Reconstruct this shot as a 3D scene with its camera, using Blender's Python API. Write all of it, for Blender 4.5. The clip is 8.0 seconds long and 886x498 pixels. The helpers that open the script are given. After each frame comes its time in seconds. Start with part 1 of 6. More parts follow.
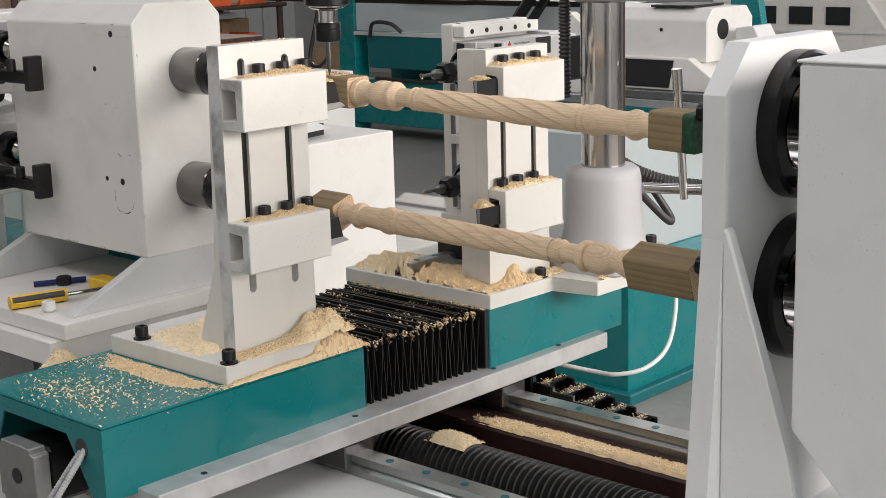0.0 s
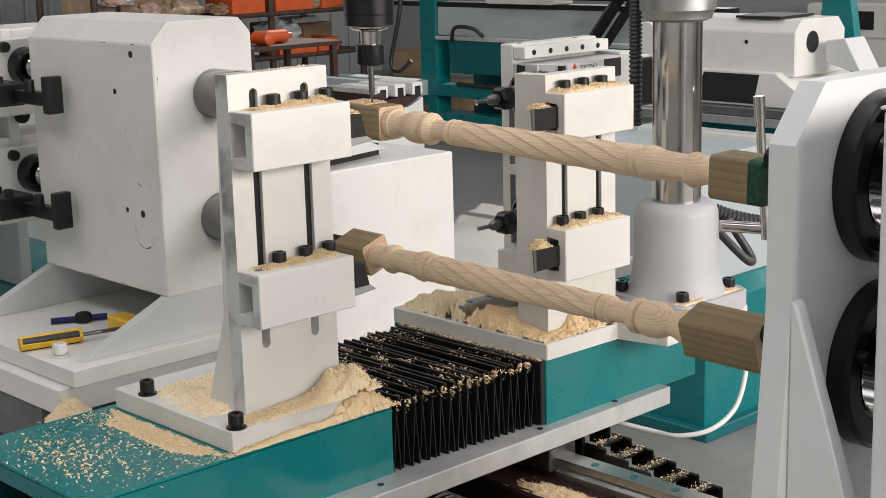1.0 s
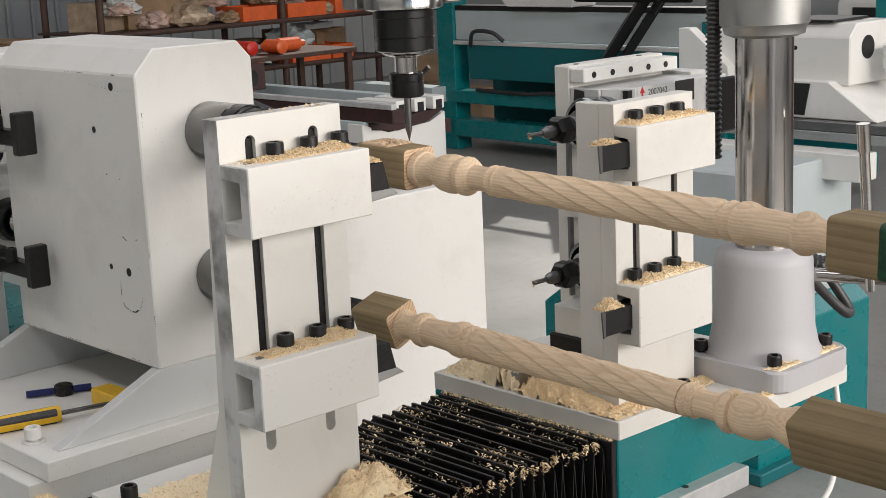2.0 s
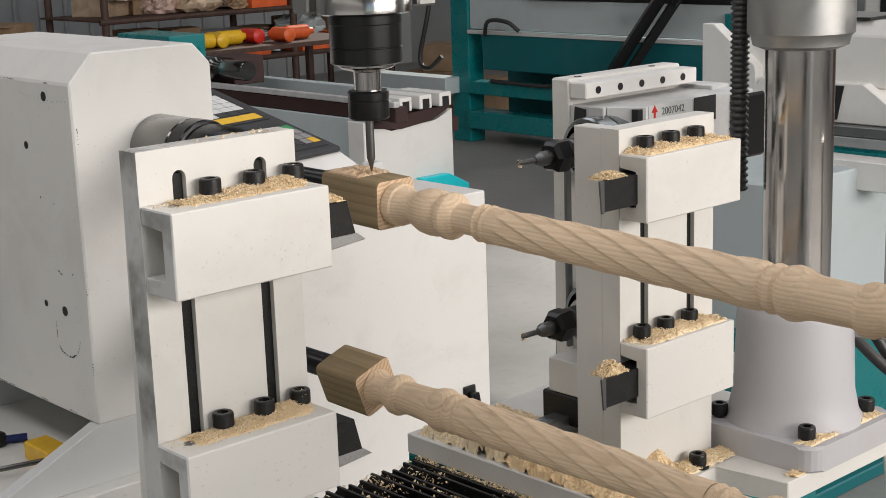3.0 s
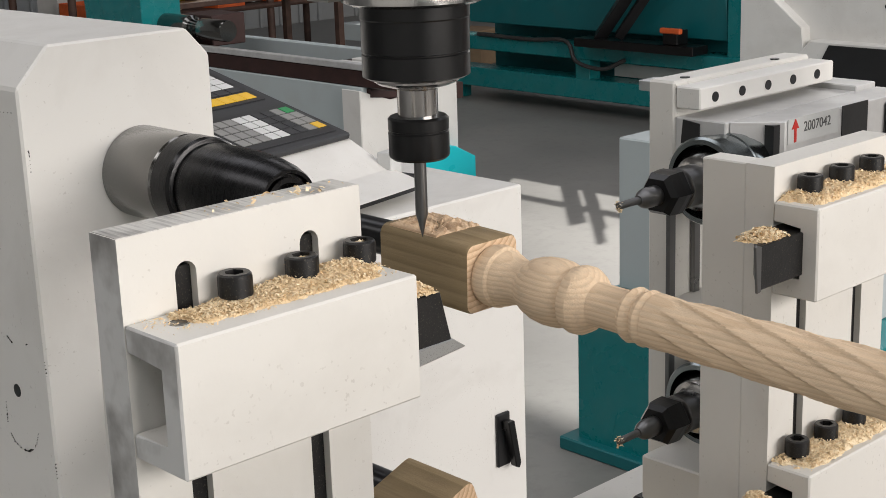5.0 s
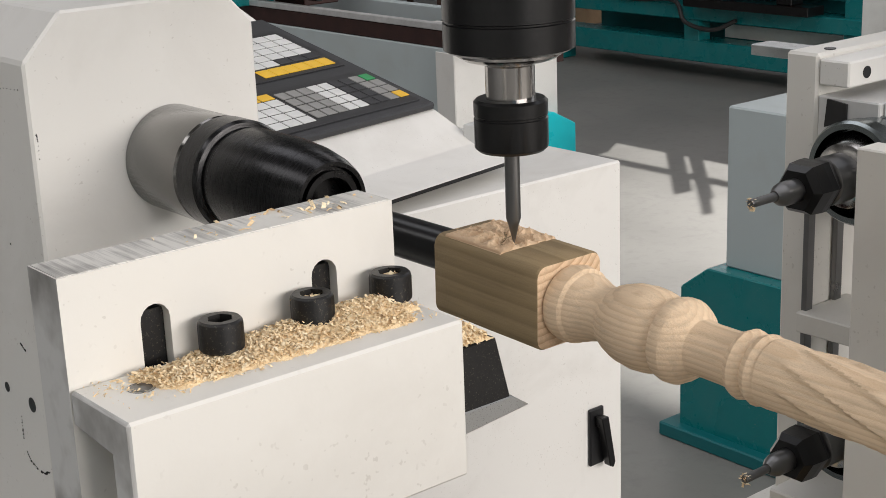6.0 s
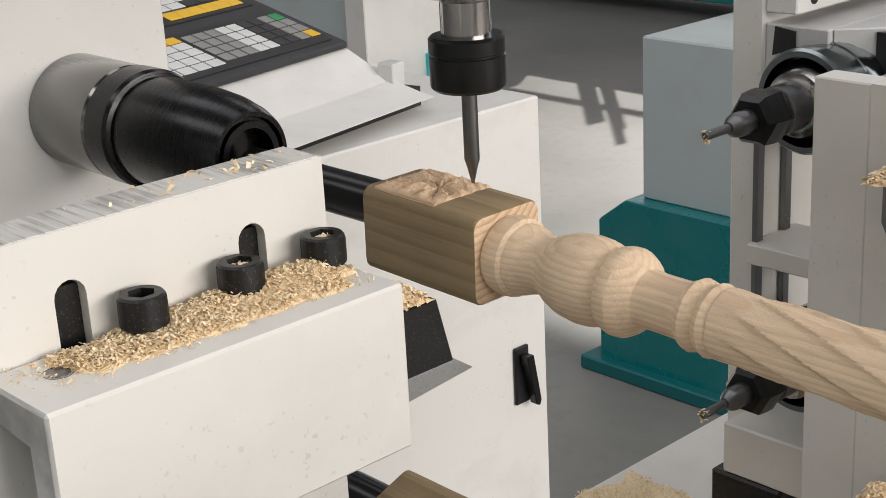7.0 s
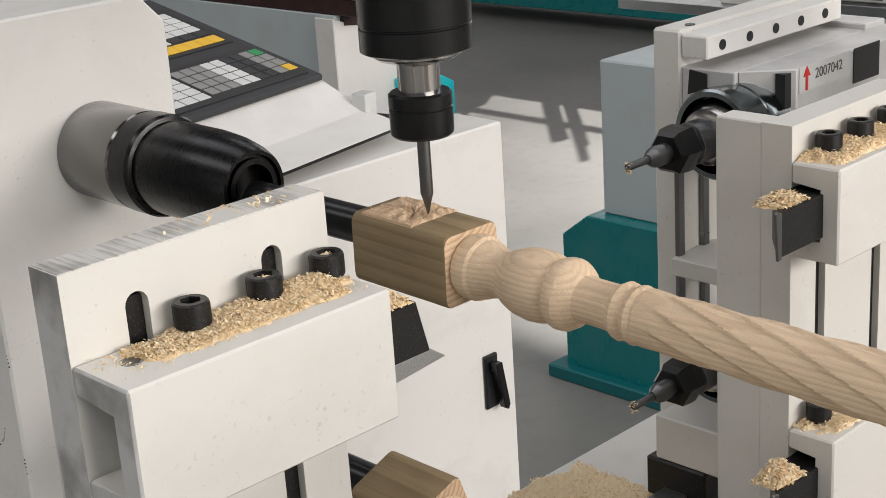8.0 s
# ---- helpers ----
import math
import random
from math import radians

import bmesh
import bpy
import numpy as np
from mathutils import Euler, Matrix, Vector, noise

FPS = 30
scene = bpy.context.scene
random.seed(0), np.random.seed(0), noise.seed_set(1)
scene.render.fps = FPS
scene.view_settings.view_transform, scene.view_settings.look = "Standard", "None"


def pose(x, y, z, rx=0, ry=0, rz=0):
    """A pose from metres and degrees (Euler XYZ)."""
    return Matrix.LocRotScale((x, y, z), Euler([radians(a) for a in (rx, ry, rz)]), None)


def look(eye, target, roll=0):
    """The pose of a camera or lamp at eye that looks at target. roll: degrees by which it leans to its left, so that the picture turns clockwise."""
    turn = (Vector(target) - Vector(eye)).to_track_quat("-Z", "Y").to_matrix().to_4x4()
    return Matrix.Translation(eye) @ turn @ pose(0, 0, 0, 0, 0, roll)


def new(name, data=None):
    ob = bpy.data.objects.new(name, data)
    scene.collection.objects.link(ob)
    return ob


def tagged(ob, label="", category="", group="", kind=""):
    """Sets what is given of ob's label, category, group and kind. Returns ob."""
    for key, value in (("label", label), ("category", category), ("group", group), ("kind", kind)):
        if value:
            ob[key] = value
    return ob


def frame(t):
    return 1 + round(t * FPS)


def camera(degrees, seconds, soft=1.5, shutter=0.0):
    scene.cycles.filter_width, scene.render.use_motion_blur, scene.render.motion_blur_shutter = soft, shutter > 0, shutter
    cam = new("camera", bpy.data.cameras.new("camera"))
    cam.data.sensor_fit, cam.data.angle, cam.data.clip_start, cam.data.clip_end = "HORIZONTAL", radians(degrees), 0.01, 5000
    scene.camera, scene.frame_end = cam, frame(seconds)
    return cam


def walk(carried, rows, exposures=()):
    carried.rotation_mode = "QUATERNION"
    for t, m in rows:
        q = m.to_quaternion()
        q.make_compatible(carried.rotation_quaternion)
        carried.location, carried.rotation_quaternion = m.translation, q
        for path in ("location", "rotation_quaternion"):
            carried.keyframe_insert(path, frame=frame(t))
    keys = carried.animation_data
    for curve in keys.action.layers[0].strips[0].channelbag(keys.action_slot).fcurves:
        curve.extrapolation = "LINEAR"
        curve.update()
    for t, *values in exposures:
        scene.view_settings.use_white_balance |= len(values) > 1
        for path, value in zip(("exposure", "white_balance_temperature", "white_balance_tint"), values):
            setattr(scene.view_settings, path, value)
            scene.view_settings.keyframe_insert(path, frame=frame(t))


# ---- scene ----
cam = camera(33.7, 8.0, soft=0.85)
PATH = [
    (0, (-1.2141, -1.4726, 1.3887), (-0.0685, -0.4103, 1.0439), -1.59),
    (0.5, (-1.1520, -1.4313, 1.3998), (-0.0245, -0.3498, 1.0546), -1.94),
    (1, (-0.9992, -1.3667, 1.4040), (0.0773, -0.2336, 1.0616), -1.55),
    (1.5, (-0.8795, -1.2744, 1.4039), (0.1680, -0.1135, 1.0650), -1.61),
    (2, (-0.7826, -1.1068, 1.4106), (0.2801, 0.0395, 1.0690), -2.54),
    (2.2, (-0.7440, -1.0519, 1.4119), (0.3294, 0.0852, 1.0728), -2.76),
    (3.3, (-0.5114, -0.8858, 1.4108), (0.5135, 0.2853, 1.0389), -1.79),
    (3.5, (-0.4832, -0.8501, 1.4083), (0.5303, 0.3278, 1.0268), -1.81),
    (4, (-0.4255, -0.7215, 1.4111), (0.6029, 0.4385, 1.0152), -2.17),
    (4.2, (-0.4057, -0.6711, 1.4162), (0.6407, 0.4732, 1.0217), -2.24),
    (5.3, (-0.3053, -0.5063, 1.4098), (0.7538, 0.6166, 0.9887), -1.83),
    (5.5, (-0.2713, -0.4806, 1.4093), (0.7592, 0.6668, 0.9830), -1.74),
    (6, (-0.2047, -0.4259, 1.3948), (0.7618, 0.7657, 0.9409), -2.26),
    (6.5, (-0.1670, -0.3736, 1.3794), (0.8146, 0.7871, 0.8801), -3.03),
    (7, (-0.1863, -0.3897, 1.3926), (0.8348, 0.7243, 0.8669), -3.09),
    (7.5, (-0.2886, -0.5023, 1.4397), (0.7570, 0.5958, 0.9290), -3.85),
    (8, (-0.2898, -0.4974, 1.4425), (0.7595, 0.5976, 0.9327), -3.88),
]
walk(cam, [(t, look(eye, target, roll)) for t, eye, target, roll in PATH], [(0.0, 0.15), (1.0, 0.11), (2.2, 0.0), (4.0, -0.10), (5.5, -0.04), (6.5, -0.10), (8.0, -0.09)])

# ---- world and light: an assumed tall hall, lit by added area lamps ----
SUN_ELEV, SUN_AZ = 30.0, 25.0   # azimuth from +X towards +Y
world = bpy.data.worlds.new("sky")
scene.world = world
world.use_nodes = True
wn = world.node_tree
wn.nodes.clear()
w_out = wn.nodes.new("ShaderNodeOutputWorld")
w_bg = wn.nodes.new("ShaderNodeBackground")
w_sky = wn.nodes.new("ShaderNodeTexSky")
w_sky.sky_type = "NISHITA"
w_sky.sun_disc = False
w_sky.sun_elevation = radians(SUN_ELEV)
w_sky.sun_rotation = radians(90 - SUN_AZ)
w_bg.inputs["Strength"].default_value = 0.12
wn.links.new(w_sky.outputs[0], w_bg.inputs[0])
wn.links.new(w_bg.outputs[0], w_out.inputs[0])


def lamp(name, kind, matrix, power, color, size=None, size_y=None):
    data = bpy.data.lights.new(name, kind)
    data.energy, data.color = power, color
    if kind == "AREA":
        data.shape, data.size, data.size_y = "RECTANGLE", size, size_y
    ob = new(name, data)
    ob.matrix_world = matrix
    return ob


sun_from = Vector((math.cos(radians(SUN_ELEV)) * math.cos(radians(SUN_AZ)), math.cos(radians(SUN_ELEV)) * math.sin(radians(SUN_AZ)), math.sin(radians(SUN_ELEV))))
sun = lamp("sun", "SUN", look(sun_from * 20, (0, 0, 0)), 4.0, (1.0, 0.95, 0.88))
sun.data.angle = radians(0.6)
HALL = (-6.5, 9.0, -8.0, 10.0, 6.0)   # x0, x1, y0, y1, height
# added area lamps, standing in for sky light through unseen roof and wall openings
for n, (px, py, sx, sy, watts) in enumerate(((-3.0, 0.5, 1.6, 12.0, 190), (1.2, 0.5, 1.6, 12.0, 105), (5.6, 0.5, 1.6, 12.0, 60))):
    lamp("roof_daylight", "AREA", look((px, py, 5.93), (px, py, 0)), watts, (1.0, 0.955, 0.93), sx, sy)
lamp("side_daylight", "AREA", look((2.0, -7.6, 3.0), (0.3, 0.1, 0.9)), 710, (1.0, 0.928, 0.872), 7.5, 2.6)
# added weak fill from the east, at an opening out of view
lamp("gate_daylight", "AREA", look((8.95, -1.0, 3.6), (0, 0.5, 1.0)), 60, (1.0, 0.955, 0.925), 4.0, 3.2)
scene.view_settings.exposure = 0.0


# ---- materials ----
def nodes_of(name):
    m = bpy.data.materials.new(name)
    m.use_nodes = True
    t = m.node_tree
    return m, t, t.nodes["Principled BSDF"]


def link(t, a, b):
    t.links.new(a, b)


def coords(t, scale=(1, 1, 1), loc=(0, 0, 0), kind="Object"):
    c = t.nodes.new("ShaderNodeTexCoord")
    mp = t.nodes.new("ShaderNodeMapping")
    mp.inputs["Scale"].default_value = scale
    mp.inputs["Location"].default_value = loc
    link(t, c.outputs[kind], mp.inputs[0])
    return mp.outputs[0]


def noise_node(t, vec, scale, detail=4, rough=0.55, distort=0.0):
    n = t.nodes.new("ShaderNodeTexNoise")
    n.inputs["Scale"].default_value = scale
    n.inputs["Detail"].default_value = detail
    n.inputs["Roughness"].default_value = rough
    n.inputs["Distortion"].default_value = distort
    link(t, vec, n.inputs["Vector"])
    return n.outputs["Fac"]


def ramp(t, fac, stops):
    r = t.nodes.new("ShaderNodeValToRGB")
    el = r.color_ramp.elements
    while len(el) < len(stops):
        el.new(0.5)
    for e, (p, c) in zip(el, stops):
        e.position = p
        e.color = (*c, 1) if len(c) == 3 else c
    link(t, fac, r.inputs[0])
    return r.outputs[0]


def mix_rgb(t, fac, a, b, mode="MIX"):
    m = t.nodes.new("ShaderNodeMix")
    m.data_type, m.blend_type = "RGBA", mode
    for s, v in ((m.inputs[0], fac), (m.inputs[6], a), (m.inputs[7], b)):
        if hasattr(v, "is_linked"):
            link(t, v, s)
        elif isinstance(v, (int, float)):
            s.default_value = v
        else:
            s.default_value = (*v, 1)
    return m.outputs[2]


def bump(t, b, height, strength=0.2, dist=0.001):
    n = t.nodes.new("ShaderNodeBump")
    n.inputs["Strength"].default_value = strength
    n.inputs["Distance"].default_value = dist
    link(t, height, n.inputs["Height"])
    link(t, n.outputs[0], b.inputs["Normal"])


def painted(name, color, rough=0.42, dirt=(0.35, 0.32, 0.28), amount=0.25, specks=0.3, coat=0.0):
    """Sprayed paint on steel: slight orange peel, grey smears and small dark or pale specks."""
    m, t, b = nodes_of(name)
    v = coords(t)
    big = noise_node(t, v, 7.0, 6, 0.6, 0.4)
    fine = noise_node(t, v, 160.0, 3, 0.6)
    spk = noise_node(t, v, 330.0, 1, 0.5)
    smear = ramp(t, big, [(0.5, (0, 0, 0)), (0.78, (amount, amount, amount))])
    c = mix_rgb(t, smear, color, dirt)
    s = ramp(t, spk, [(0.68, (0, 0, 0)), (0.73, (specks, specks, specks))])
    s2 = ramp(t, noise_node(t, v, 23.0, 2), [(0.48, (0, 0, 0)), (0.60, (1, 1, 1))])
    c = mix_rgb(t, mix_rgb(t, 1.0, s, s2, "MULTIPLY"), c, dirt)
    link(t, c, b.inputs["Base Color"])
    link(t, ramp(t, big, [(0.3, (rough - 0.08,) * 3), (0.75, (rough + 0.15,) * 3)]), b.inputs["Roughness"])
    b.inputs["Coat Weight"].default_value = coat
    bump(t, b, fine, 0.12, 0.0006)
    return m


def worn(name, color, at=0.46):
    """Paint rubbed down to the steel in streaks across an edge."""
    m, t, b = nodes_of(name)
    s = noise_node(t, coords(t, (26, 1.2, 1)), 14.0, 5, 0.7)
    big = noise_node(t, coords(t), 16.0, 3, 0.6)
    f = mix_rgb(t, 0.5, s, big)
    k = ramp(t, f, [(at, (0, 0, 0)), (at + 0.14, (1, 1, 1))])
    link(t, mix_rgb(t, k, color, (0.36, 0.35, 0.335)), b.inputs["Base Color"])
    link(t, ramp(t, s, [(0.3, (0.35,) * 3), (0.7, (0.55,) * 3)]), b.inputs["Roughness"])
    link(t, ramp(t, f, [(at, (0, 0, 0)), (at + 0.14, (0.6, 0.6, 0.6))]), b.inputs["Metallic"])
    bump(t, b, s, 0.2, 0.0004)
    return m


def metal(name, color, rough=0.3, brushed=None, aniso=0.0):
    m, t, b = nodes_of(name)
    b.inputs["Metallic"].default_value = 1.0
    v = coords(t, brushed or (1, 1, 1))
    g = noise_node(t, v, 30.0, 4, 0.6)
    g2 = noise_node(t, coords(t), 14.0, 4, 0.6)
    link(t, mix_rgb(t, ramp(t, g2, [(0.45, (0, 0, 0)), (0.8, (0.5, 0.5, 0.5))]), color, tuple(c * 0.6 for c in color)), b.inputs["Base Color"])
    link(t, ramp(t, g, [(0.3, (rough * 0.75,) * 3), (0.7, (rough * 1.35,) * 3)]), b.inputs["Roughness"])
    b.inputs["Anisotropic"].default_value = aniso
    bump(t, b, g, 0.08, 0.0004)
    return m


def plain(name, color, rough=0.5, spread=0.25, scale=30.0, metallic=0.0, bump_scale=200.0, bump_strength=0.15, dusty=0.0):
    m, t, b = nodes_of(name)
    v = coords(t)
    n = noise_node(t, v, scale, 5, 0.6)
    dark = tuple(c * (1 - spread) for c in color)
    c = mix_rgb(t, ramp(t, n, [(0.35, (0, 0, 0)), (0.7, (1, 1, 1))]), dark, color)
    if dusty:
        d = ramp(t, noise_node(t, v, 900.0, 2, 0.7), [(0.6, (0, 0, 0)), (0.72, (dusty,) * 3)])
        c = mix_rgb(t, d, c, (0.62, 0.52, 0.38))
    link(t, c, b.inputs["Base Color"])
    b.inputs["Roughness"].default_value = rough
    b.inputs["Metallic"].default_value = metallic
    bump(t, b, noise_node(t, v, bump_scale, 3), bump_strength, 0.0008)
    return m


def timber(name, light, dark, ring=260.0, offset=(0.02, 0.0, -0.055), rough=0.62, fuzz=0.35):
    """Sawn pine: growth rings about a pith outside the piece, streaks along the grain (local Y)."""
    m, t, b = nodes_of(name)
    v = coords(t, (1, 0.12, 1), offset)
    w = t.nodes.new("ShaderNodeTexWave")
    w.wave_type, w.rings_direction, w.wave_profile = "RINGS", "Y", "SAW"
    w.inputs["Scale"].default_value = ring / 6.28
    w.inputs["Distortion"].default_value = 2.2
    w.inputs["Detail"].default_value = 3
    w.inputs["Detail Scale"].default_value = 1.2
    link(t, v, w.inputs["Vector"])
    streak = noise_node(t, coords(t, (1, 0.05, 1)), 420.0, 4, 0.65)
    blotch = noise_node(t, coords(t), 26.0, 4, 0.6)
    c = mix_rgb(t, ramp(t, w.outputs["Fac"], [(0.35, (0, 0, 0)), (0.9, (0.8, 0.8, 0.8)), (1.0, (0.25, 0.25, 0.25))]), light, dark)
    c = mix_rgb(t, ramp(t, streak, [(0.45, (0, 0, 0)), (0.72, (0.7, 0.7, 0.7))]), c, tuple(x * 0.70 for x in light))
    c = mix_rgb(t, ramp(t, blotch, [(0.4, (0, 0, 0)), (0.7, (0.3, 0.3, 0.3))]), c, tuple(min(1, x * 1.15) for x in light))
    link(t, c, b.inputs["Base Color"])
    b.inputs["Roughness"].default_value = rough
    b.inputs["Specular IOR Level"].default_value = 0.3
    h = mix_rgb(t, 0.5, noise_node(t, coords(t), 900.0, 3, 0.7), w.outputs["Fac"])
    bump(t, b, h, fuzz, 0.0012)
    return m


def concrete(name):
    m, t, b = nodes_of(name)
    v = coords(t)
    a = noise_node(t, v, 0.9, 8, 0.62, 0.3)
    f = noise_node(t, v, 22.0, 6, 0.65)
    c = ramp(t, a, [(0.3, (0.19, 0.185, 0.175)), (0.55, (0.265, 0.26, 0.245)), (0.75, (0.315, 0.307, 0.29))])
    c = mix_rgb(t, ramp(t, f, [(0.5, (0, 0, 0)), (0.75, (0.4, 0.4, 0.4))]), c, (0.16, 0.155, 0.15))
    link(t, c, b.inputs["Base Color"])
    link(t, ramp(t, a, [(0.3, (0.38,) * 3), (0.7, (0.6,) * 3)]), b.inputs["Roughness"])
    bump(t, b, f, 0.15, 0.002)
    return m


def chips_mat(name):
    m, t, b = nodes_of(name)
    g = t.nodes.new("ShaderNodeNewGeometry")
    c = ramp(t, g.outputs["Random Per Island"], [(0.0, (0.80, 0.60, 0.36)), (0.5, (0.88, 0.71, 0.46)), (1.0, (0.94, 0.82, 0.60))])
    n = noise_node(t, coords(t), 700.0, 3, 0.7)
    c = mix_rgb(t, ramp(t, n, [(0.4, (0, 0, 0)), (0.75, (0.15, 0.15, 0.15))]), c, (0.66, 0.47, 0.26))
    link(t, c, b.inputs["Base Color"])
    b.inputs["Roughness"].default_value = 0.85
    b.inputs["Specular IOR Level"].default_value = 0.15
    bump(t, b, n, 0.6, 0.0012)
    return m


WHITE = painted("white_paint", (0.74, 0.73, 0.70), 0.42)
OFFWHITE = painted("cream_white_paint", (0.70, 0.685, 0.645), 0.48, amount=0.3)
GREYPAINT = painted("pale_grey_paint", (0.60, 0.61, 0.60), 0.45)
TAILGREY = painted("light_grey_paint", (0.72, 0.73, 0.73), 0.42, amount=0.2)
CASTGREY = painted("grey_cast_paint", (0.47, 0.465, 0.48), 0.5, amount=0.35)
BLUEGREY = painted("blue_grey_paint", (0.47, 0.53, 0.54), 0.45, amount=0.2, specks=0.2)
TEAL = painted("teal_paint", (0.003, 0.178, 0.188), 0.27, dirt=(0.16, 0.26, 0.25), amount=0.18, specks=0.8, coat=0.1)
TEAL_DARK = painted("dark_teal_paint", (0.004, 0.13, 0.145), 0.40, dirt=(0.05, 0.12, 0.12), amount=0.25)
CYAN = painted("cyan_paint", (0.01, 0.64, 0.72), 0.35, amount=0.05, specks=0.0)
ALU = plain("machined_aluminium", (0.67, 0.67, 0.665), 0.38, 0.2, 25.0, 0.35, 500.0, 0.1, dusty=0.2)
STEEL = metal("ground_steel", (0.19, 0.187, 0.18), 0.13, (3, 60, 3))
CHROME = metal("hard_chrome", (0.47, 0.455, 0.44), 0.15, (40, 40, 1))
RAILSTEEL = metal("rail_steel", (0.45, 0.46, 0.46), 0.32, (60, 1, 60))
DARKSTEEL = metal("dark_steel", (0.20, 0.20, 0.20), 0.35)
STEELBLUE = metal("blued_flange_steel", (0.26, 0.29, 0.295), 0.18)
SILVER = metal("silver_motor_face", (0.42, 0.42, 0.41), 0.42)
BLACKOX = plain("black_oxide_steel", (0.014, 0.014, 0.0145), 0.40, 0.4, 60.0, 0.3, 300.0, 0.2, dusty=0.12)
BLACKOX_CLEAN = plain("clean_black_oxide", (0.009, 0.009, 0.0095), 0.28, 0.3, 60.0, 0.3, 300.0, 0.08)
BLACKTURN = metal("black_turned_steel", (0.035, 0.035, 0.036), 0.26, (2, 90, 2))
RUBBER = plain("black_rubber", (0.035, 0.035, 0.036), 0.42, 0.3, 40.0, 0.0, 260.0, 0.3, dusty=0.25)
BELLOW = plain("bellows_cloth", (0.010, 0.010, 0.011), 0.42, 0.35, 30.0, 0.0, 500.0, 0.25, dusty=0.12)
CABLEGREY = plain("grey_cable_sheath", (0.50, 0.51, 0.52), 0.45, 0.2, 80.0, 0.0, 600.0, 0.4)
MAROON = plain("red_oxide_primer", (0.045, 0.016, 0.013), 0.6, 0.4, 20.0)
ORANGE = plain("orange_plastic", (0.75, 0.13, 0.03), 0.4, 0.2, 20.0)
YELLOW = plain("yellow_plastic", (0.80, 0.48, 0.02), 0.35, 0.15, 60.0)
GREEN = plain("green_dye", (0.010, 0.085, 0.035), 0.6, 0.6, 120.0, bump_strength=0.6)
CARDBOARD = plain("brown_cardboard", (0.36, 0.24, 0.14), 0.8, 0.3, 8.0)
FOIL = plain("crumpled_wrap", (0.62, 0.47, 0.33), 0.3, 0.4, 12.0, 0.2, 30.0, 1.0)
RUST = plain("rusty_steel", (0.085, 0.045, 0.032), 0.65, 0.4, 20.0)
BLUE = plain("blue_plastic", (0.006, 0.014, 0.11), 0.35, 0.2)
REDP = plain("red_plastic", (0.65, 0.03, 0.02), 0.4, 0.2)
DARKPANEL = plain("dark_panel_plastic", (0.030, 0.031, 0.034), 0.45, 0.2, 40.0)
# black trim parts, and also the painted shade of hollows and openings
TRIM_AND_SHADE = plain("black_panel", (0.012, 0.012, 0.013), 0.4, 0.2)
KEYWHITE = plain("pale_key_film", (0.70, 0.71, 0.70), 0.35, 0.08)
KEYGREY = plain("grey_key_film", (0.27, 0.27, 0.26), 0.35, 0.1)
KEYYELLOW = plain("yellow_key_film", (0.85, 0.52, 0.03), 0.35, 0.1)
KEYGREEN = plain("green_key_film", (0.02, 0.30, 0.09), 0.35, 0.1)
PINE = timber("turned_pine", (0.78, 0.60, 0.415), (0.62, 0.44, 0.275), 640.0, fuzz=0.75)
PINE_END = timber("sawn_pine_end_grain", (0.72, 0.53, 0.35), (0.40, 0.24, 0.13), 480.0, fuzz=0.8)
PINE_OLD = timber("treated_pine_face", (0.29, 0.215, 0.12), (0.19, 0.135, 0.068), 210.0, rough=0.7, fuzz=0.5)
DUST = chips_mat("sawdust")
CONCRETE = concrete("shop_concrete")
WALLWHITE = plain("white_sheet_wall", (0.36, 0.37, 0.37), 0.6, 0.08, 2.0)
ROOF = plain("roof_sheet", (0.22, 0.225, 0.225), 0.6, 0.1, 2.0)
BRICK = plain("brown_brick", (0.20, 0.11, 0.075), 0.8, 0.4, 10.0)
RAWEDGE = worn("bare_steel_edge", (0.60, 0.60, 0.59), 0.48)
WORN = worn("worn_painted_edge", (0.70, 0.685, 0.645))
LABEL = plain("paper_label", (0.62, 0.63, 0.62), 0.4, 0.05)
INKGREY = plain("grey_print", (0.10, 0.10, 0.10), 0.5, 0.1)
INK = plain("black_ink", (0.01, 0.01, 0.01), 0.5, 0.1)


# ---- building helpers: all parts are drawn in world metres and moved to their thing's origin ----
ORIGIN = {}


def thing(name, label, category, at=(0, 0, 0), group="", kind=""):
    ob = new(name)
    ob.empty_display_size = 0.05
    ob.location = at
    ORIGIN[ob] = Vector(at)
    return tagged(ob, label, category, group, kind)


def finish(name, bm, mats, smooth=None):
    bmesh.ops.recalc_face_normals(bm, faces=bm.faces)
    me = bpy.data.meshes.new(name)
    bm.to_mesh(me)
    bm.free()
    for m in mats if isinstance(mats, (list, tuple)) else [mats]:
        me.materials.append(m)
    if smooth:
        me.polygons.foreach_set("use_smooth", [True] * len(me.polygons))
        me.set_sharp_from_angle(angle=radians(smooth))
    return me


def part(name, bm, mats, parent, label="", smooth=None):
    off = ORIGIN[parent]
    bmesh.ops.translate(bm, verts=bm.verts, vec=-off)
    ob = new(name, finish(name, bm, mats, smooth))
    ob.parent = parent
    ORIGIN[ob] = off
    if label:
        ob["label"] = label
    return ob


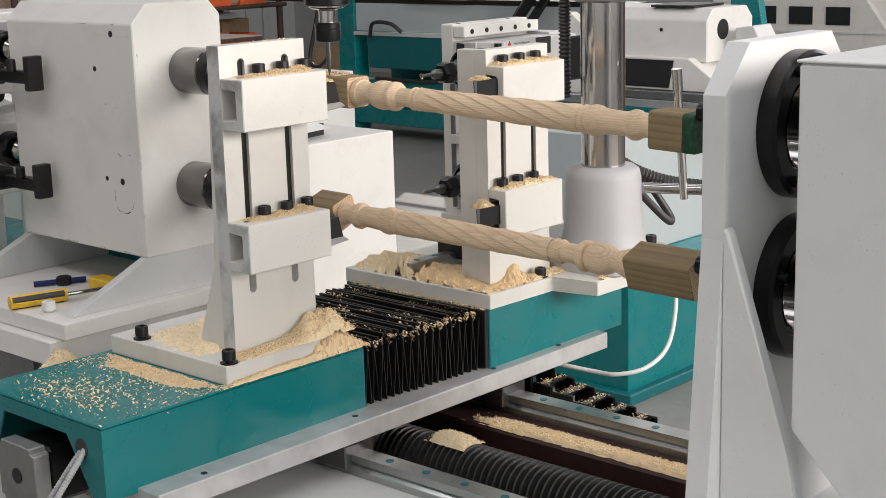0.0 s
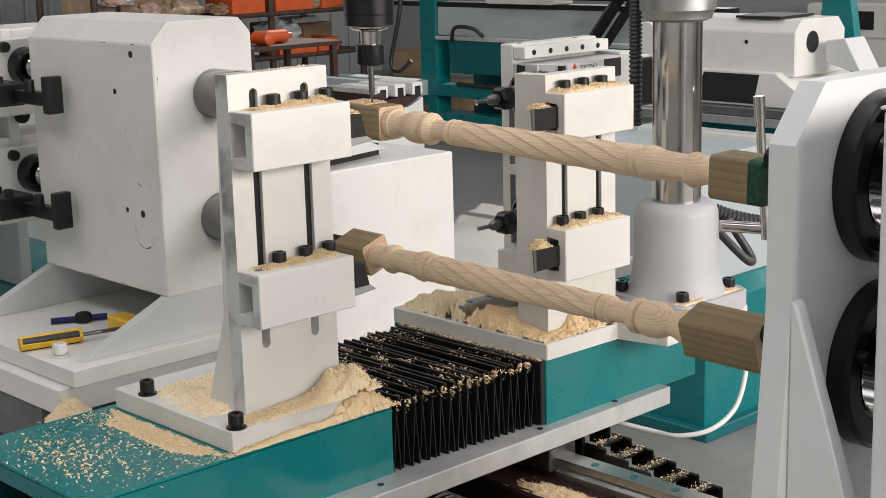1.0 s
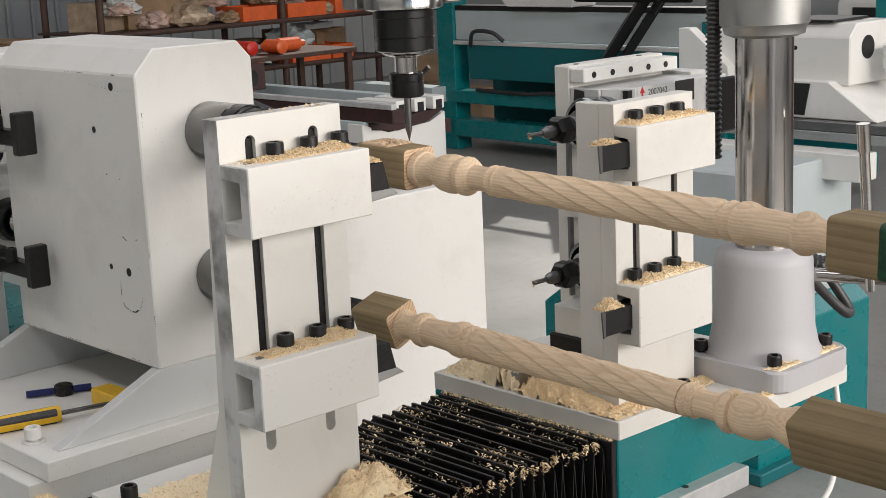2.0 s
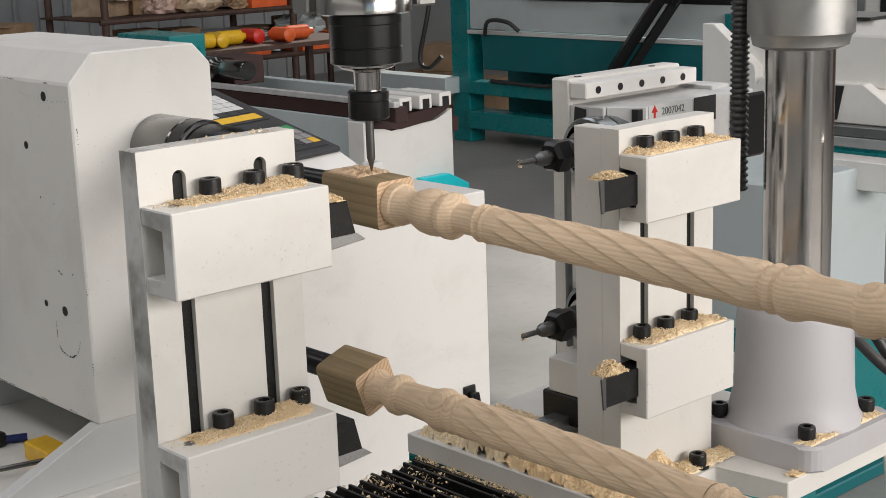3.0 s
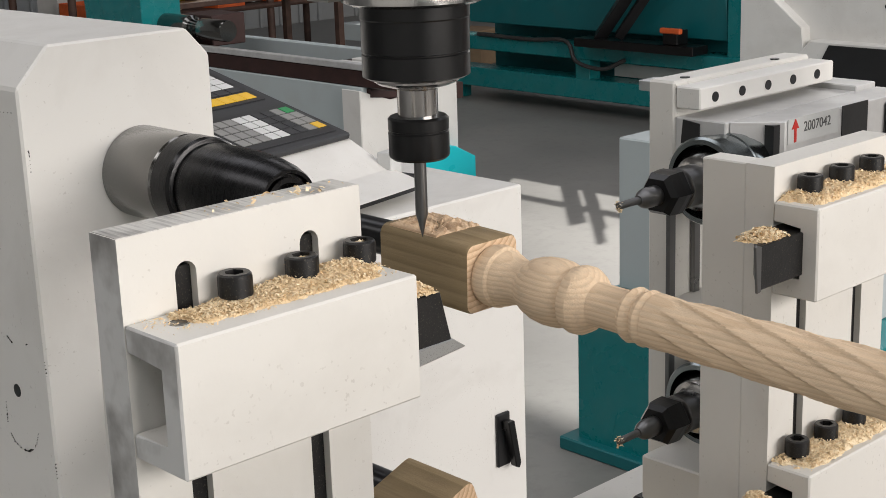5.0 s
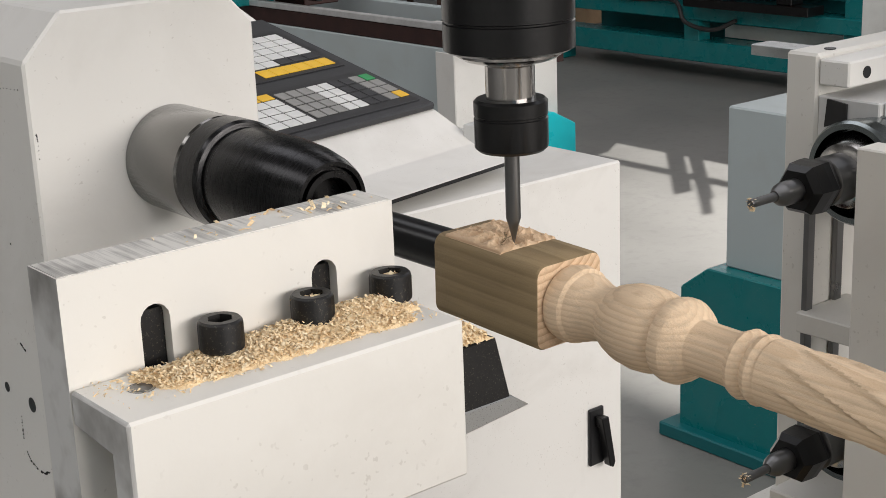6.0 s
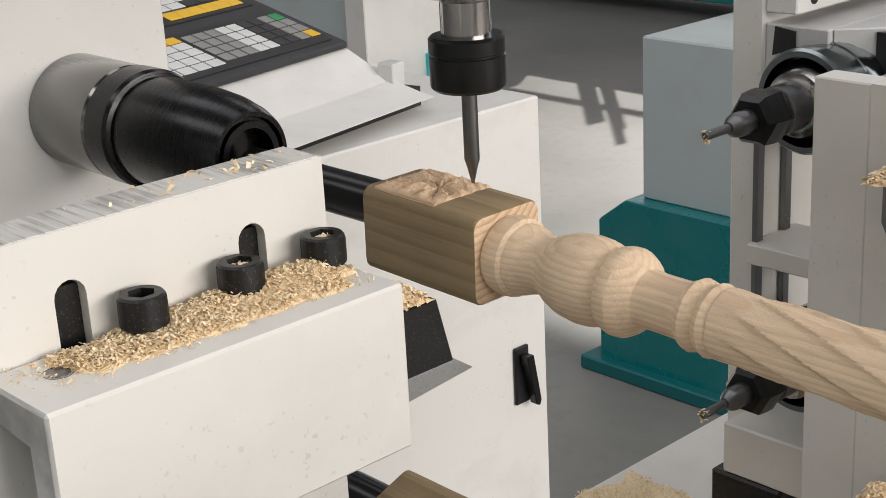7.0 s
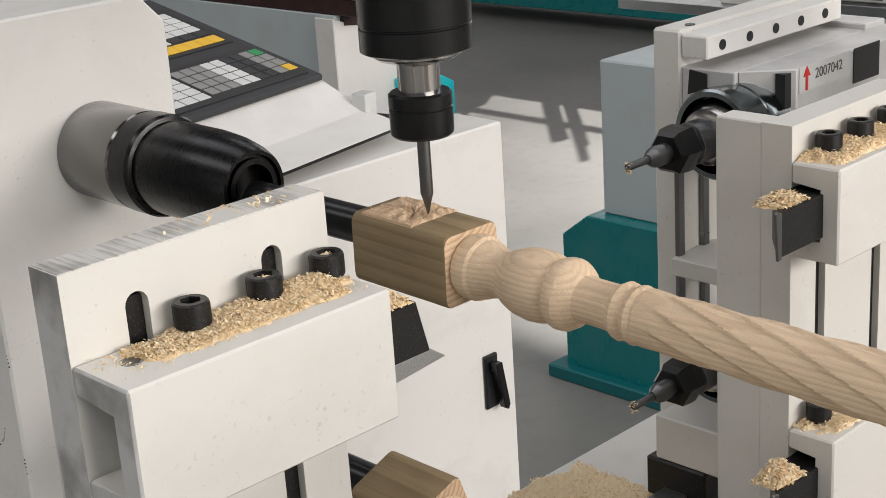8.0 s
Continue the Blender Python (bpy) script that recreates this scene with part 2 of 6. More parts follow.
def solo(name, bm, mats, label, category="", at=None, group="", kind="", smooth=None):
    """A thing that is one mesh."""
    if at is None:
        lo = [min(v.co[i] for v in bm.verts) for i in range(3)]
        hi = [max(v.co[i] for v in bm.verts) for i in range(3)]
        at = ((lo[0] + hi[0]) / 2, (lo[1] + hi[1]) / 2, lo[2])
    bmesh.ops.translate(bm, verts=bm.verts, vec=-Vector(at))
    ob = new(name, finish(name, bm, mats, smooth))
    ob.location = at
    ORIGIN[ob] = Vector(at)
    return tagged(ob, label, category, group, kind)


def block(bm, x0, x1, y0, y1, z0, z1, bevel=0.0015, seg=1, mat=0):
    ret = bmesh.ops.create_cube(bm, size=1.0)
    vs = ret["verts"]
    for v in vs:
        v.co = Vector(((x0 + x1) / 2 + v.co.x * (x1 - x0), (y0 + y1) / 2 + v.co.y * (y1 - y0), (z0 + z1) / 2 + v.co.z * (z1 - z0)))
    faces = list({f for v in vs for f in v.link_faces})
    for f in faces:
        f.material_index = mat
    if bevel:
        es = list({e for v in vs for e in v.link_edges})
        bmesh.ops.bevel(bm, geom=es, offset=bevel, segments=seg, profile=0.5, affect="EDGES", material=mat)
    return bm


def one(*a, **k):
    return block(bmesh.new(), *a, **k)


def prism(bm, pts, axis, a, b, bevel=0.0, mat=0):
    """A polygon extruded along an axis from a to b. pts are in the two other axes, in order."""
    def at(p, d):
        return {"x": (d, p[0], p[1]), "y": (p[0], d, p[1]), "z": (p[0], p[1], d)}[axis]
    v0 = [bm.verts.new(at(p, a)) for p in pts]
    v1 = [bm.verts.new(at(p, b)) for p in pts]
    fs = [bm.faces.new(v0), bm.faces.new(v1[::-1])]
    n = len(pts)
    for i in range(n):
        fs.append(bm.faces.new((v0[i], v1[i], v1[(i + 1) % n], v0[(i + 1) % n])))
    for f in fs:
        f.material_index = mat
    if bevel:
        es = list({e for v in v0 + v1 for e in v.link_edges})
        bmesh.ops.bevel(bm, geom=es, offset=bevel, segments=1, affect="EDGES", material=mat)
    return bm


def turned(bm, prof, at=(0, 0, 0), axis="z", seg=32, mat=0, caps=True):
    """A profile of (radius, distance along the axis) turned about an axis through at."""
    ux, uy, uz = {"z": ((1, 0, 0), (0, 1, 0), (0, 0, 1)), "x": ((0, 1, 0), (0, 0, 1), (1, 0, 0)), "y": ((0, 0, 1), (1, 0, 0), (0, 1, 0))}[axis]
    ux, uy, uz, at = Vector(ux), Vector(uy), Vector(uz), Vector(at)
    rings = []
    for r, d in prof:
        rings.append([bm.verts.new(at + uz * d + (ux * math.cos(2 * math.pi * i / seg) + uy * math.sin(2 * math.pi * i / seg)) * max(r, 1e-5)) for i in range(seg)])
    fs = []
    for a, b in zip(rings, rings[1:]):
        for i in range(seg):
            fs.append(bm.faces.new((a[i], a[(i + 1) % seg], b[(i + 1) % seg], b[i])))
    if caps:
        fs += [bm.faces.new(rings[0][::-1]), bm.faces.new(rings[-1])]
    for f in fs:
        f.material_index = mat
    return bm


def tube_between(bm, a, b, r, seg=12, mat=0):
    a, b = Vector(a), Vector(b)
    d = b - a
    q = d.to_track_quat("Z", "Y").to_matrix()
    ra = [bm.verts.new(a + q @ Vector((r * math.cos(2 * math.pi * i / seg), r * math.sin(2 * math.pi * i / seg), 0))) for i in range(seg)]
    rb = [bm.verts.new(v.co + d) for v in ra]
    for i in range(seg):
        bm.faces.new((ra[i], ra[(i + 1) % seg], rb[(i + 1) % seg], rb[i])).material_index = mat
    bm.faces.new(ra[::-1]).material_index = mat
    bm.faces.new(rb).material_index = mat
    return bm


def spline(pts, steps=10):
    """Points on a smooth curve through pts."""
    P = [Vector(p) for p in pts]
    P = [2 * P[0] - P[1]] + P + [2 * P[-1] - P[-2]]
    out = []
    for i in range(1, len(P) - 2):
        for k in range(steps):
            u = k / steps
            a, b, c, d = P[i - 1:i + 3]
            out.append(0.5 * ((2 * b) + (c - a) * u + (2 * a - 5 * b + 4 * c - d) * u * u + (3 * b - a - 3 * c + d) * u ** 3))
    out.append(P[-2])
    return out


def hose(bm, pts, r, seg=10, rib=0.0, pitch=0.008, steps=12, mat=0):
    """A tube along a curve; rib: depth of its corrugation."""
    path = spline(pts, steps)
    if rib:
        fine, run = [path[0]], 0.0
        for a, b in zip(path, path[1:]):
            n = max(1, round((b - a).length / (pitch / 4)))
            fine += [a.lerp(b, (k + 1) / n) for k in range(n)]
        path = fine
    rings, prev = [], None
    for i, p in enumerate(path):
        d = (path[min(i + 1, len(path) - 1)] - path[max(i - 1, 0)]).normalized()
        side = d.cross(Vector((0.13, 0.21, 0.97))).normalized() if prev is None else (prev - d * prev.dot(d)).normalized()
        prev = side
        up = d.cross(side)
        rr = r - (rib if rib and i % 4 in (2, 3) else 0)
        rings.append([bm.verts.new(p + (side * math.cos(2 * math.pi * k / seg) + up * math.sin(2 * math.pi * k / seg)) * rr) for k in range(seg)])
    for a, b in zip(rings, rings[1:]):
        for k in range(seg):
            bm.faces.new((a[k], a[(k + 1) % seg], b[(k + 1) % seg], b[k])).material_index = mat
    bm.faces.new(rings[0][::-1]).material_index = mat
    bm.faces.new(rings[-1]).material_index = mat
    return bm


def socket_head(bm, x, y, z, r=0.009, h=0.013, depth=0.006, seg=48):
    """A cap screw's head standing on z: knurled side, chamfered rim, hexagonal recess."""
    def ring(rad, zz, knurl=0.0):
        return [bm.verts.new((x + (rad + (knurl if i % 2 else 0)) * math.cos(2 * math.pi * i / seg), y + (rad + (knurl if i % 2 else 0)) * math.sin(2 * math.pi * i / seg), zz)) for i in range(seg)]

    def hexring(rad, zz):
        out = []
        for i in range(seg):
            a = 2 * math.pi * i / seg
            k = (a % (math.pi / 3)) - math.pi / 6
            rr = rad * math.cos(math.pi / 6) / math.cos(k)
            out.append(bm.verts.new((x + rr * math.cos(a), y + rr * math.sin(a), zz)))
        return out
    rings = [ring(r * 0.93, z), ring(r, z + h * 0.06), ring(r - 0.0003, z + h * 0.12, 0.0004), ring(r - 0.0003, z + h * 0.82, 0.0004), ring(r * 0.97, z + h * 0.93), ring(r * 0.88, z + h), hexring(r * 0.60, z + h), hexring(r * 0.57, z + h - depth)]
    for a, b in zip(rings, rings[1:]):
        for i in range(seg):
            bm.faces.new((a[i], a[(i + 1) % seg], b[(i + 1) % seg], b[i]))
    bm.faces.new(rings[0][::-1])
    bm.faces.new(rings[-1])
    return bm


def cap_screw(parent, x, y, z, r=0.009, h=0.013, neck=0.0, washer=False, name="cap_screw", mat=None):
    bm = bmesh.new()
    if neck:
        turned(bm, [(r * 0.62, z), (r * 0.62, z + neck + 0.001)], (x, y, 0), "z", 16)
    socket_head(bm, x, y, z + neck + (0.002 if washer else 0), r, h)
    if washer:
        turned(bm, [(r * 1.25, z), (r * 1.35, z + 0.0005), (r * 1.35, z + 0.0018), (r * 1.2, z + 0.0022)], (x, y, 0), "z", 24)
    return part(name, bm, mat or BLACKOX, parent, smooth=35)


def chips(bm, where, count, size=(0.0007, 0.0019), rng=random):
    """Small curled shavings: where() gives a place for each."""
    for _ in range(count):
        p = where()
        if p is None:
            continue
        s = rng.uniform(*size)
        m = Matrix.Translation(p) @ Euler((rng.uniform(-0.8, 0.8), rng.uniform(-0.8, 0.8), rng.uniform(0, 6.3))).to_matrix().to_4x4()
        w, c = s * rng.uniform(0.2, 0.5), s * rng.uniform(0.1, 0.4)
        v = [bm.verts.new(m @ Vector(q)) for q in ((-s, -w, 0), (0, -w, c), (s, -w, 0), (s, w, 0), (0, w, c), (-s, w, 0))]
        bm.faces.new((v[0], v[1], v[4], v[5]))
        bm.faces.new((v[1], v[2], v[3], v[4]))


def heap(bm, x0, x1, y0, y1, z, height, n=40, rough=0.35, seed=0, fade=0.16, cover=None):
    """An uneven heap of grains over a rectangle, running out to nothing at a ragged rim: height(u, v) in metres for u, v from 0 to 1."""
    rng = random.Random(seed * 7 + 1)
    n = min(110, int(n * 1.7))
    grid = {}
    for i in range(n + 1):
        for j in range(n + 1):
            u, v = i / n, j / n
            q = Vector((x0 + (x1 - x0) * u, y0 + (y1 - y0) * v, seed * 1.7))
            rim = min(u, 1 - u, v, 1 - v) / fade + 0.55 * noise.noise(q * 60) + 0.45 * noise.noise(q * 170) - (0 if cover is None else cover(u, v))
            rim = max(0.0, min(1.0, rim))
            h = height(u, v) * (1 + rough * noise.noise(q * 40) + 0.5 * rough * noise.noise(q * 120)) * rim * (2 - rim)
            h += (0.0007 * noise.noise(q * 330) + 0.0006 * rng.uniform(-1, 1)) * rim - 0.0006 * (1 - rim)
            grid[i, j] = (q.x + rng.uniform(-0.2, 0.2) * (x1 - x0) / n, q.y + rng.uniform(-0.2, 0.2) * (y1 - y0) / n, z + h, h)
    vs = {}
    for i in range(n):
        for j in range(n):
            ks = [(i, j), (i + 1, j), (i + 1, j + 1), (i, j + 1)]
            if max(grid[k][3] for k in ks) <= 0:
                continue
            for k in ks:
                if k not in vs:
                    vs[k] = bm.verts.new((grid[k][0], grid[k][1], max(grid[k][2], z - 0.0005)))
            bm.faces.new([vs[k] for k in ks])
    return grid


def dust_pile(name, label, x0, x1, y0, y1, z, height, chipcount=300, n=40, seed=1, size=(0.0006, 0.0016), cover=None, loose=0):
    bm = bmesh.new()
    g = heap(bm, x0, x1, y0, y1, z, height, n, seed=seed, cover=cover)
    top = [p for p in g.values() if p[3] > 0.0002]
    rng = random.Random(seed)

    def where():
        p = rng.choice(top)
        return Vector((p[0] + rng.uniform(-1, 1) * (x1 - x0) / n, p[1] + rng.uniform(-1, 1) * (y1 - y0) / n, p[2] + rng.uniform(0.0002, 0.0012)))
    if top:
        chips(bm, where, int(chipcount * 5), size, rng)
    if loose:
        chips(bm, lambda: Vector((rng.uniform(x0, x1), rng.uniform(y0, y1), z + 0.0004)), loose, size, rng)
    return solo(name, bm, DUST, label, "sawdust", kind="stuff")


def bell(u, v, cu=0.5, cv=0.5, su=0.25, sv=0.25):
    return math.exp(-((u - cu) / su) ** 2 - ((v - cv) / sv) ** 2)


# ---- the hall ----
X0, X1, Y0, Y1, HH = HALL
tagged(solo("floor", one(X0, X1, Y0, Y1, -0.2, 0.0, 0), CONCRETE, "worn grey concrete workshop floor with faint joints", kind="structure"))


def wall(name, along, at, a, b, thick, openings, label):
    """A wall in the plane x = at or y = at, from a to b, with openings (a0, a1, z0, z1) right through."""
    bm = bmesh.new()
    cuts = sorted({a, b, *[o[0] for o in openings], *[o[1] for o in openings]})
    for c0, c1 in zip(cuts, cuts[1:]):
        holes = sorted((o[2], o[3]) for o in openings if o[0] < (c0 + c1) / 2 < o[1])
        z = 0.0
        for h0, h1 in holes + [(HH, HH)]:
            if h0 > z:
                if along == "y":
                    block(bm, at, at + thick, c0, c1, z, h0, 0)
                else:
                    block(bm, c0, c1, at, at + thick, z, h0, 0)
            z = h1
    return solo(name, bm, WALLWHITE, label, kind="structure")


# openings are added out of view; the first aims the sun patch
wall("wall_east", "y", X1, Y0, Y1, 0.2, [(4.3, 8.2, 2.4, 4.4), (-3.0, 1.0, 2.0, 5.2)], "white sheet-steel workshop wall with added openings that shape the sunlight")
# west and south walls are unseen, added to close the hall and hold its bounce
wall("wall_west", "y", X0 - 0.2, Y0, Y1, 0.2, [], "white sheet-steel workshop wall")
wall("wall_south", "x", Y0 - 0.2, X0 - 0.2, X1 + 0.2, 0.2, [(-5.5, 3.5, 1.5, 4.1)], "unseen added sheet-steel workshop wall with a long opening for sky light")
wall("wall_north", "x", Y1, X0 - 0.2, X1 + 0.2, 0.2, [], "white ribbed sheet-steel workshop wall")
# roof is unseen too, added with long slots to limit light from above
bm = bmesh.new()
for k in range(70):
    xx = X0 + 0.1 + k * 0.22
    if xx < X1 - 0.1:
        block(bm, xx, xx + 0.035, Y1 - 0.03, Y1 - 0.002, 0.0, HH, 0.006)
solo("wall_cladding_ribs", bm, WALLWHITE, "vertical ribs of white sheet cladding", kind="structure")
bm = bmesh.new()
edges_x = [X0 - 0.2, -3.8, -2.2, 0.4, 2.0, 4.8, 6.4, X1 + 0.2]
for k in range(0, len(edges_x), 2):
    block(bm, edges_x[k], edges_x[k + 1], Y0 - 0.2, Y1 + 0.2, HH, HH + 0.15, 0)
for k in range(1, len(edges_x) - 1, 2):
    block(bm, edges_x[k], edges_x[k + 1], Y0 - 0.2, -5.5, HH, HH + 0.15, 0)
    block(bm, edges_x[k], edges_x[k + 1], 6.5, Y1 + 0.2, HH, HH + 0.15, 0)
solo("ceiling", bm, ROOF, "unseen added sheet-steel roof with long openings for sky light", kind="structure")


# ---- the lathe: bed, rails and screw ----
AX, ZU, ZL = 0.298, 1.1525, 0.965     # spindle axes: x, upper z, lower z
bed = thing("lathe_bed", "pale grey lathe bed with two steel rails and a covered screw", "lathe bed", (0.25, -0.3, 0.0))
bm = bmesh.new()
block(bm, -0.16, 0.185, -1.9, 2.2, 0.10, 0.632, 0.004)
part("front_beam", bm, GREYPAINT, bed, "pale grey painted bed beam")
part("rear_beam", one(0.400, 0.555, -1.9, 2.2, 0.30, 0.632, 0.004), MAROON, bed, "red-oxide primed bed beam")
part("trough", one(0.185, 0.400, -1.9, 2.2, 0.30, 0.50, 0.0), MAROON, bed, "dark red chip trough")
for xx in (0.145, 0.488):
    bm = bmesh.new()
    prism(bm, [(xx - 0.017, 0.632), (xx + 0.017, 0.632), (xx + 0.017, 0.642), (xx + 0.012, 0.647), (xx + 0.017, 0.652), (xx + 0.016, 0.662), (xx - 0.016, 0.662), (xx - 0.017, 0.652), (xx - 0.012, 0.647), (xx - 0.017, 0.642)], "y", -1.8, 2.0, 0)
    r = part("linear_rail", bm, RAILSTEEL, bed, "ground steel profile rail")
    for k in range(12):
        part("rail_plug", turned(bmesh.new(), [(0.006, 0.6615), (0.006, 0.6628)], (xx, -0.80 + 0.07 * k, 0), "z", 14), TEAL_DARK, r)
    bm = bmesh.new()
    block(bm, xx - 0.028, xx + 0.028, -0.04, 0.03, 0.642, 0.677, 0.002)
    part("rail_carriage", bm, DARKSTEEL, bed, "dark steel ball carriage")
bm = bmesh.new()
hose(bm, [(0.285, 0.04, 0.606), (0.288, -0.5, 0.606), (0.290, -1.0, 0.606), (0.292, -1.75, 0.606)], 0.046, 28, 0.008, 0.0125, 30)
part("screw_bellows", bm, RUBBER, bed, "round black ribbed bellows over the lead screw", smooth=30)
bm = bmesh.new()
turned(bm, [(0.046, 0.03), (0.052, 0.035), (0.052, 0.065), (0.046, 0.07)], (0.285, 0, 0.606), "y", 28)
part("bellows_clamp", bm, BLACKOX, bed, smooth=40)

# ---- carriage ----
car = thing("cross_carriage", "teal cross carriage with black bellows on an aluminium slab", "carriage", (0.2, 0.1, 0.70))
part("slab", one(-0.205, 0.733, -0.044, 0.33, 0.6785, 0.7065, 0.0015), ALU, car, "machined aluminium slab")
bm = bmesh.new()
block(bm, -0.252, 0.199, 0.0, 0.283, 0.795, 0.799, 0.0012)
near_top = part("top_sheet", bm, TEAL, car, "folded teal sheet cover dusted with chips")
part("front_skirt", one(-0.252, 0.199, 0.0, 0.003, 0.70, 0.7948, 0), TEAL, car, "glossy teal sheet skirt")
part("back_skirt", one(-0.252, 0.199, 0.28, 0.283, 0.70, 0.7948, 0), TEAL, car)
part("inner_end", one(0.196, 0.199, 0.0032, 0.2798, 0.70, 0.7948, 0), TEAL, car)
bm = bmesh.new()
prism(bm, [(0.0032, 0.7948), (0.2798, 0.7948), (0.2798, 0.70), (0.262, 0.70), (0.225, 0.775), (0.078, 0.775), (0.030, 0.70), (0.0032, 0.70)], "x", -0.252, -0.249)
part("end_plate", bm, TEAL, car, "teal end plate cut out round the motor")
far_car = thing("far_slide", "teal sheet-covered cross slide that carries the far fixture", "slide", (0.63, 0.14, 0.70))
part("bellows_end", one(0.4485, 0.4573, -0.020, 0.283, 0.708, 0.8018, 0.001), BELLOW, far_car, "black bellows end plate")
bm = bmesh.new()
chips(bm, lambda: Vector((0.4485 + random.uniform(0.0, 0.009), random.uniform(-0.018, 0.28), 0.8022 + random.uniform(0, 0.002))), 700, (0.0007, 0.0022))
part("wood_dust", bm, DUST, far_car, "pale chips along the bellows end")
part("slide_cover", one(0.4575, 0.81, -0.022, 0.30, 0.7002, 0.802, 0.0015), TEAL, far_car, "glossy teal sheet cover")
part("bellows_core", one(0.30, 0.453, 0.020, 0.262, 0.707, 0.764, 0), BELLOW, far_car, "black bellows lining")
FAR = [far_car]   # all that rides on the far slide
for k, xx in enumerate((-0.12, 0.16, 0.455, 0.50, 0.62)):
    part("bolt_hole", turned(bmesh.new(), [(0.0045, 0.706), (0.0045, 0.7073)], (xx, -0.026 + 0.008 * (k % 2), 0), "z", 14), TRIM_AND_SHADE, car)
N = 17
part("bellows_core", one(0.2, 0.438, 0.016, 0.266, 0.706, 0.768, 0), BELLOW, car)
rng = random.Random(4)
PLEATS = []
for k in range(N):
    share = (k + 0.5) / N
    xa = 0.2005 + 0.2515 * share
    lean = rng.uniform(-0.003, 0.003)
    bm = bmesh.new()
    yf, top = 0.001 + rng.uniform(0, 0.004) - 0.016 * share, 0.803 + rng.uniform(-0.003, 0.002)
    for sgn in (-1, 1):
        x_low = xa + sgn * 0.0066
        vs = [(x_low + lean, yf, 0.702), (xa + lean * 0.3, yf, top - 0.012), (xa, yf + 0.012, top), (xa, 0.272, top), (xa, 0.283, top - 0.012), (x_low, 0.283, 0.702)]
        outer = [bm.verts.new(v) for v in vs]
        inner = [bm.verts.new((v[0] + 0.0011, v[1], v[2])) for v in vs]
        bm.faces.new(outer)
        bm.faces.new(inner[::-1])
        for i in range(6):
            bm.faces.new((outer[i], inner[i], inner[(i + 1) % 6], outer[(i + 1) % 6]))
    block(bm, xa - 0.0012, xa + 0.0022, yf + 0.010, 0.274, top - 0.003, top + 0.0008, 0)
    pleat = part("bellows_pleat", bm, BELLOW, car)
    PLEATS.append((pleat, share))
    bm = bmesh.new()
    for _ in range(rng.choice((2, 3, 5, 6))):
        mid, run = rng.uniform(0.02, 0.27), rng.uniform(0.004, 0.035)
        chips(bm, lambda: Vector((xa - rng.uniform(0.0015, 0.008), min(0.278, max(0.004, rng.gauss(mid, run))), top - rng.uniform(0.0, 0.008))), rng.randint(10, 60), (0.0007, 0.0024), rng)
    for _ in range(rng.choice((20, 45, 70))):
        d = abs(rng.gauss(0, 0.008))
        chips(bm, lambda: Vector((xa - 0.004 + rng.gauss(0, 0.0016), yf + 0.003 + rng.uniform(0, 0.010) + d * 0.3, top - 0.003 - d)), 1, (0.0007, 0.0024), rng)
    part("wood_dust", bm, DUST, pleat, "pale chips lodged in the fold")
# stepper motor at the carriage's end
mot = thing("stepper_motor", "square stepper motor with a silver face and black body", "motor", (-0.24, 0.15, 0.70))
bm = bmesh.new()
c = 0.009
prism(bm, [(0.106 + c, 0.668), (0.192 - c, 0.668), (0.192 - c, 0.668 + c), (0.192, 0.668 + c), (0.192, 0.754 - c), (0.192 - c, 0.754 - c), (0.192 - c, 0.754), (0.106 + c, 0.754), (0.106 + c, 0.754 - c), (0.106, 0.754 - c), (0.106, 0.668 + c), (0.106 + c, 0.668 + c)], "x", -0.285, -0.262, 0.0012)
part("end_cap", bm, SILVER, mot, "grey cast end cap")
part("motor_body", one(-0.262, -0.20, 0.110, 0.188, 0.672, 0.750, 0.006), BLACKOX_CLEAN, mot, "black laminated body")
bm = bmesh.new()
turned(bm, [(0.0105, -0.2862), (0.0105, -0.284)], (0, 0.149, 0.711), "x", 24)
part("shaft_plug", bm, TRIM_AND_SHADE, mot)
for k, (dy, dz) in enumerate(((0.0, 0.0), (-0.012, 0.004))):
    bm = bmesh.new()
    hose(bm, [(-0.245, 0.048 + dy * 0.3, 0.762 + dz), (-0.262, 0.052 + dy, 0.745 + dz), (-0.300, 0.075 + dy, 0.68), (-0.33, 0.10 + dy, 0.60), (-0.30, 0.13, 0.45)], 0.0042, 10, 0.0006, 0.004, 16)
    solo("motor_cable", bm, CABLEGREY, "braided grey motor cable hanging from the cover", "cable", smooth=60)
bm = bmesh.new()
turned(bm, [(0.012, -0.2535), (0.0135, -0.2525), (0.0135, -0.250)], (0, 0.046, 0.762), "x", 20)
part("cable_grommet", bm, RUBBER, car)


# ---- cutter fixtures ----
def raw_edges(bm, x0):
    """The sawn edge faces at x0 are bare steel."""
    for f in bm.faces:
        if all(abs(v.co.x - x0) < 0.0015 for v in f.verts) and x0 < 0.3:
            f.material_index = 1


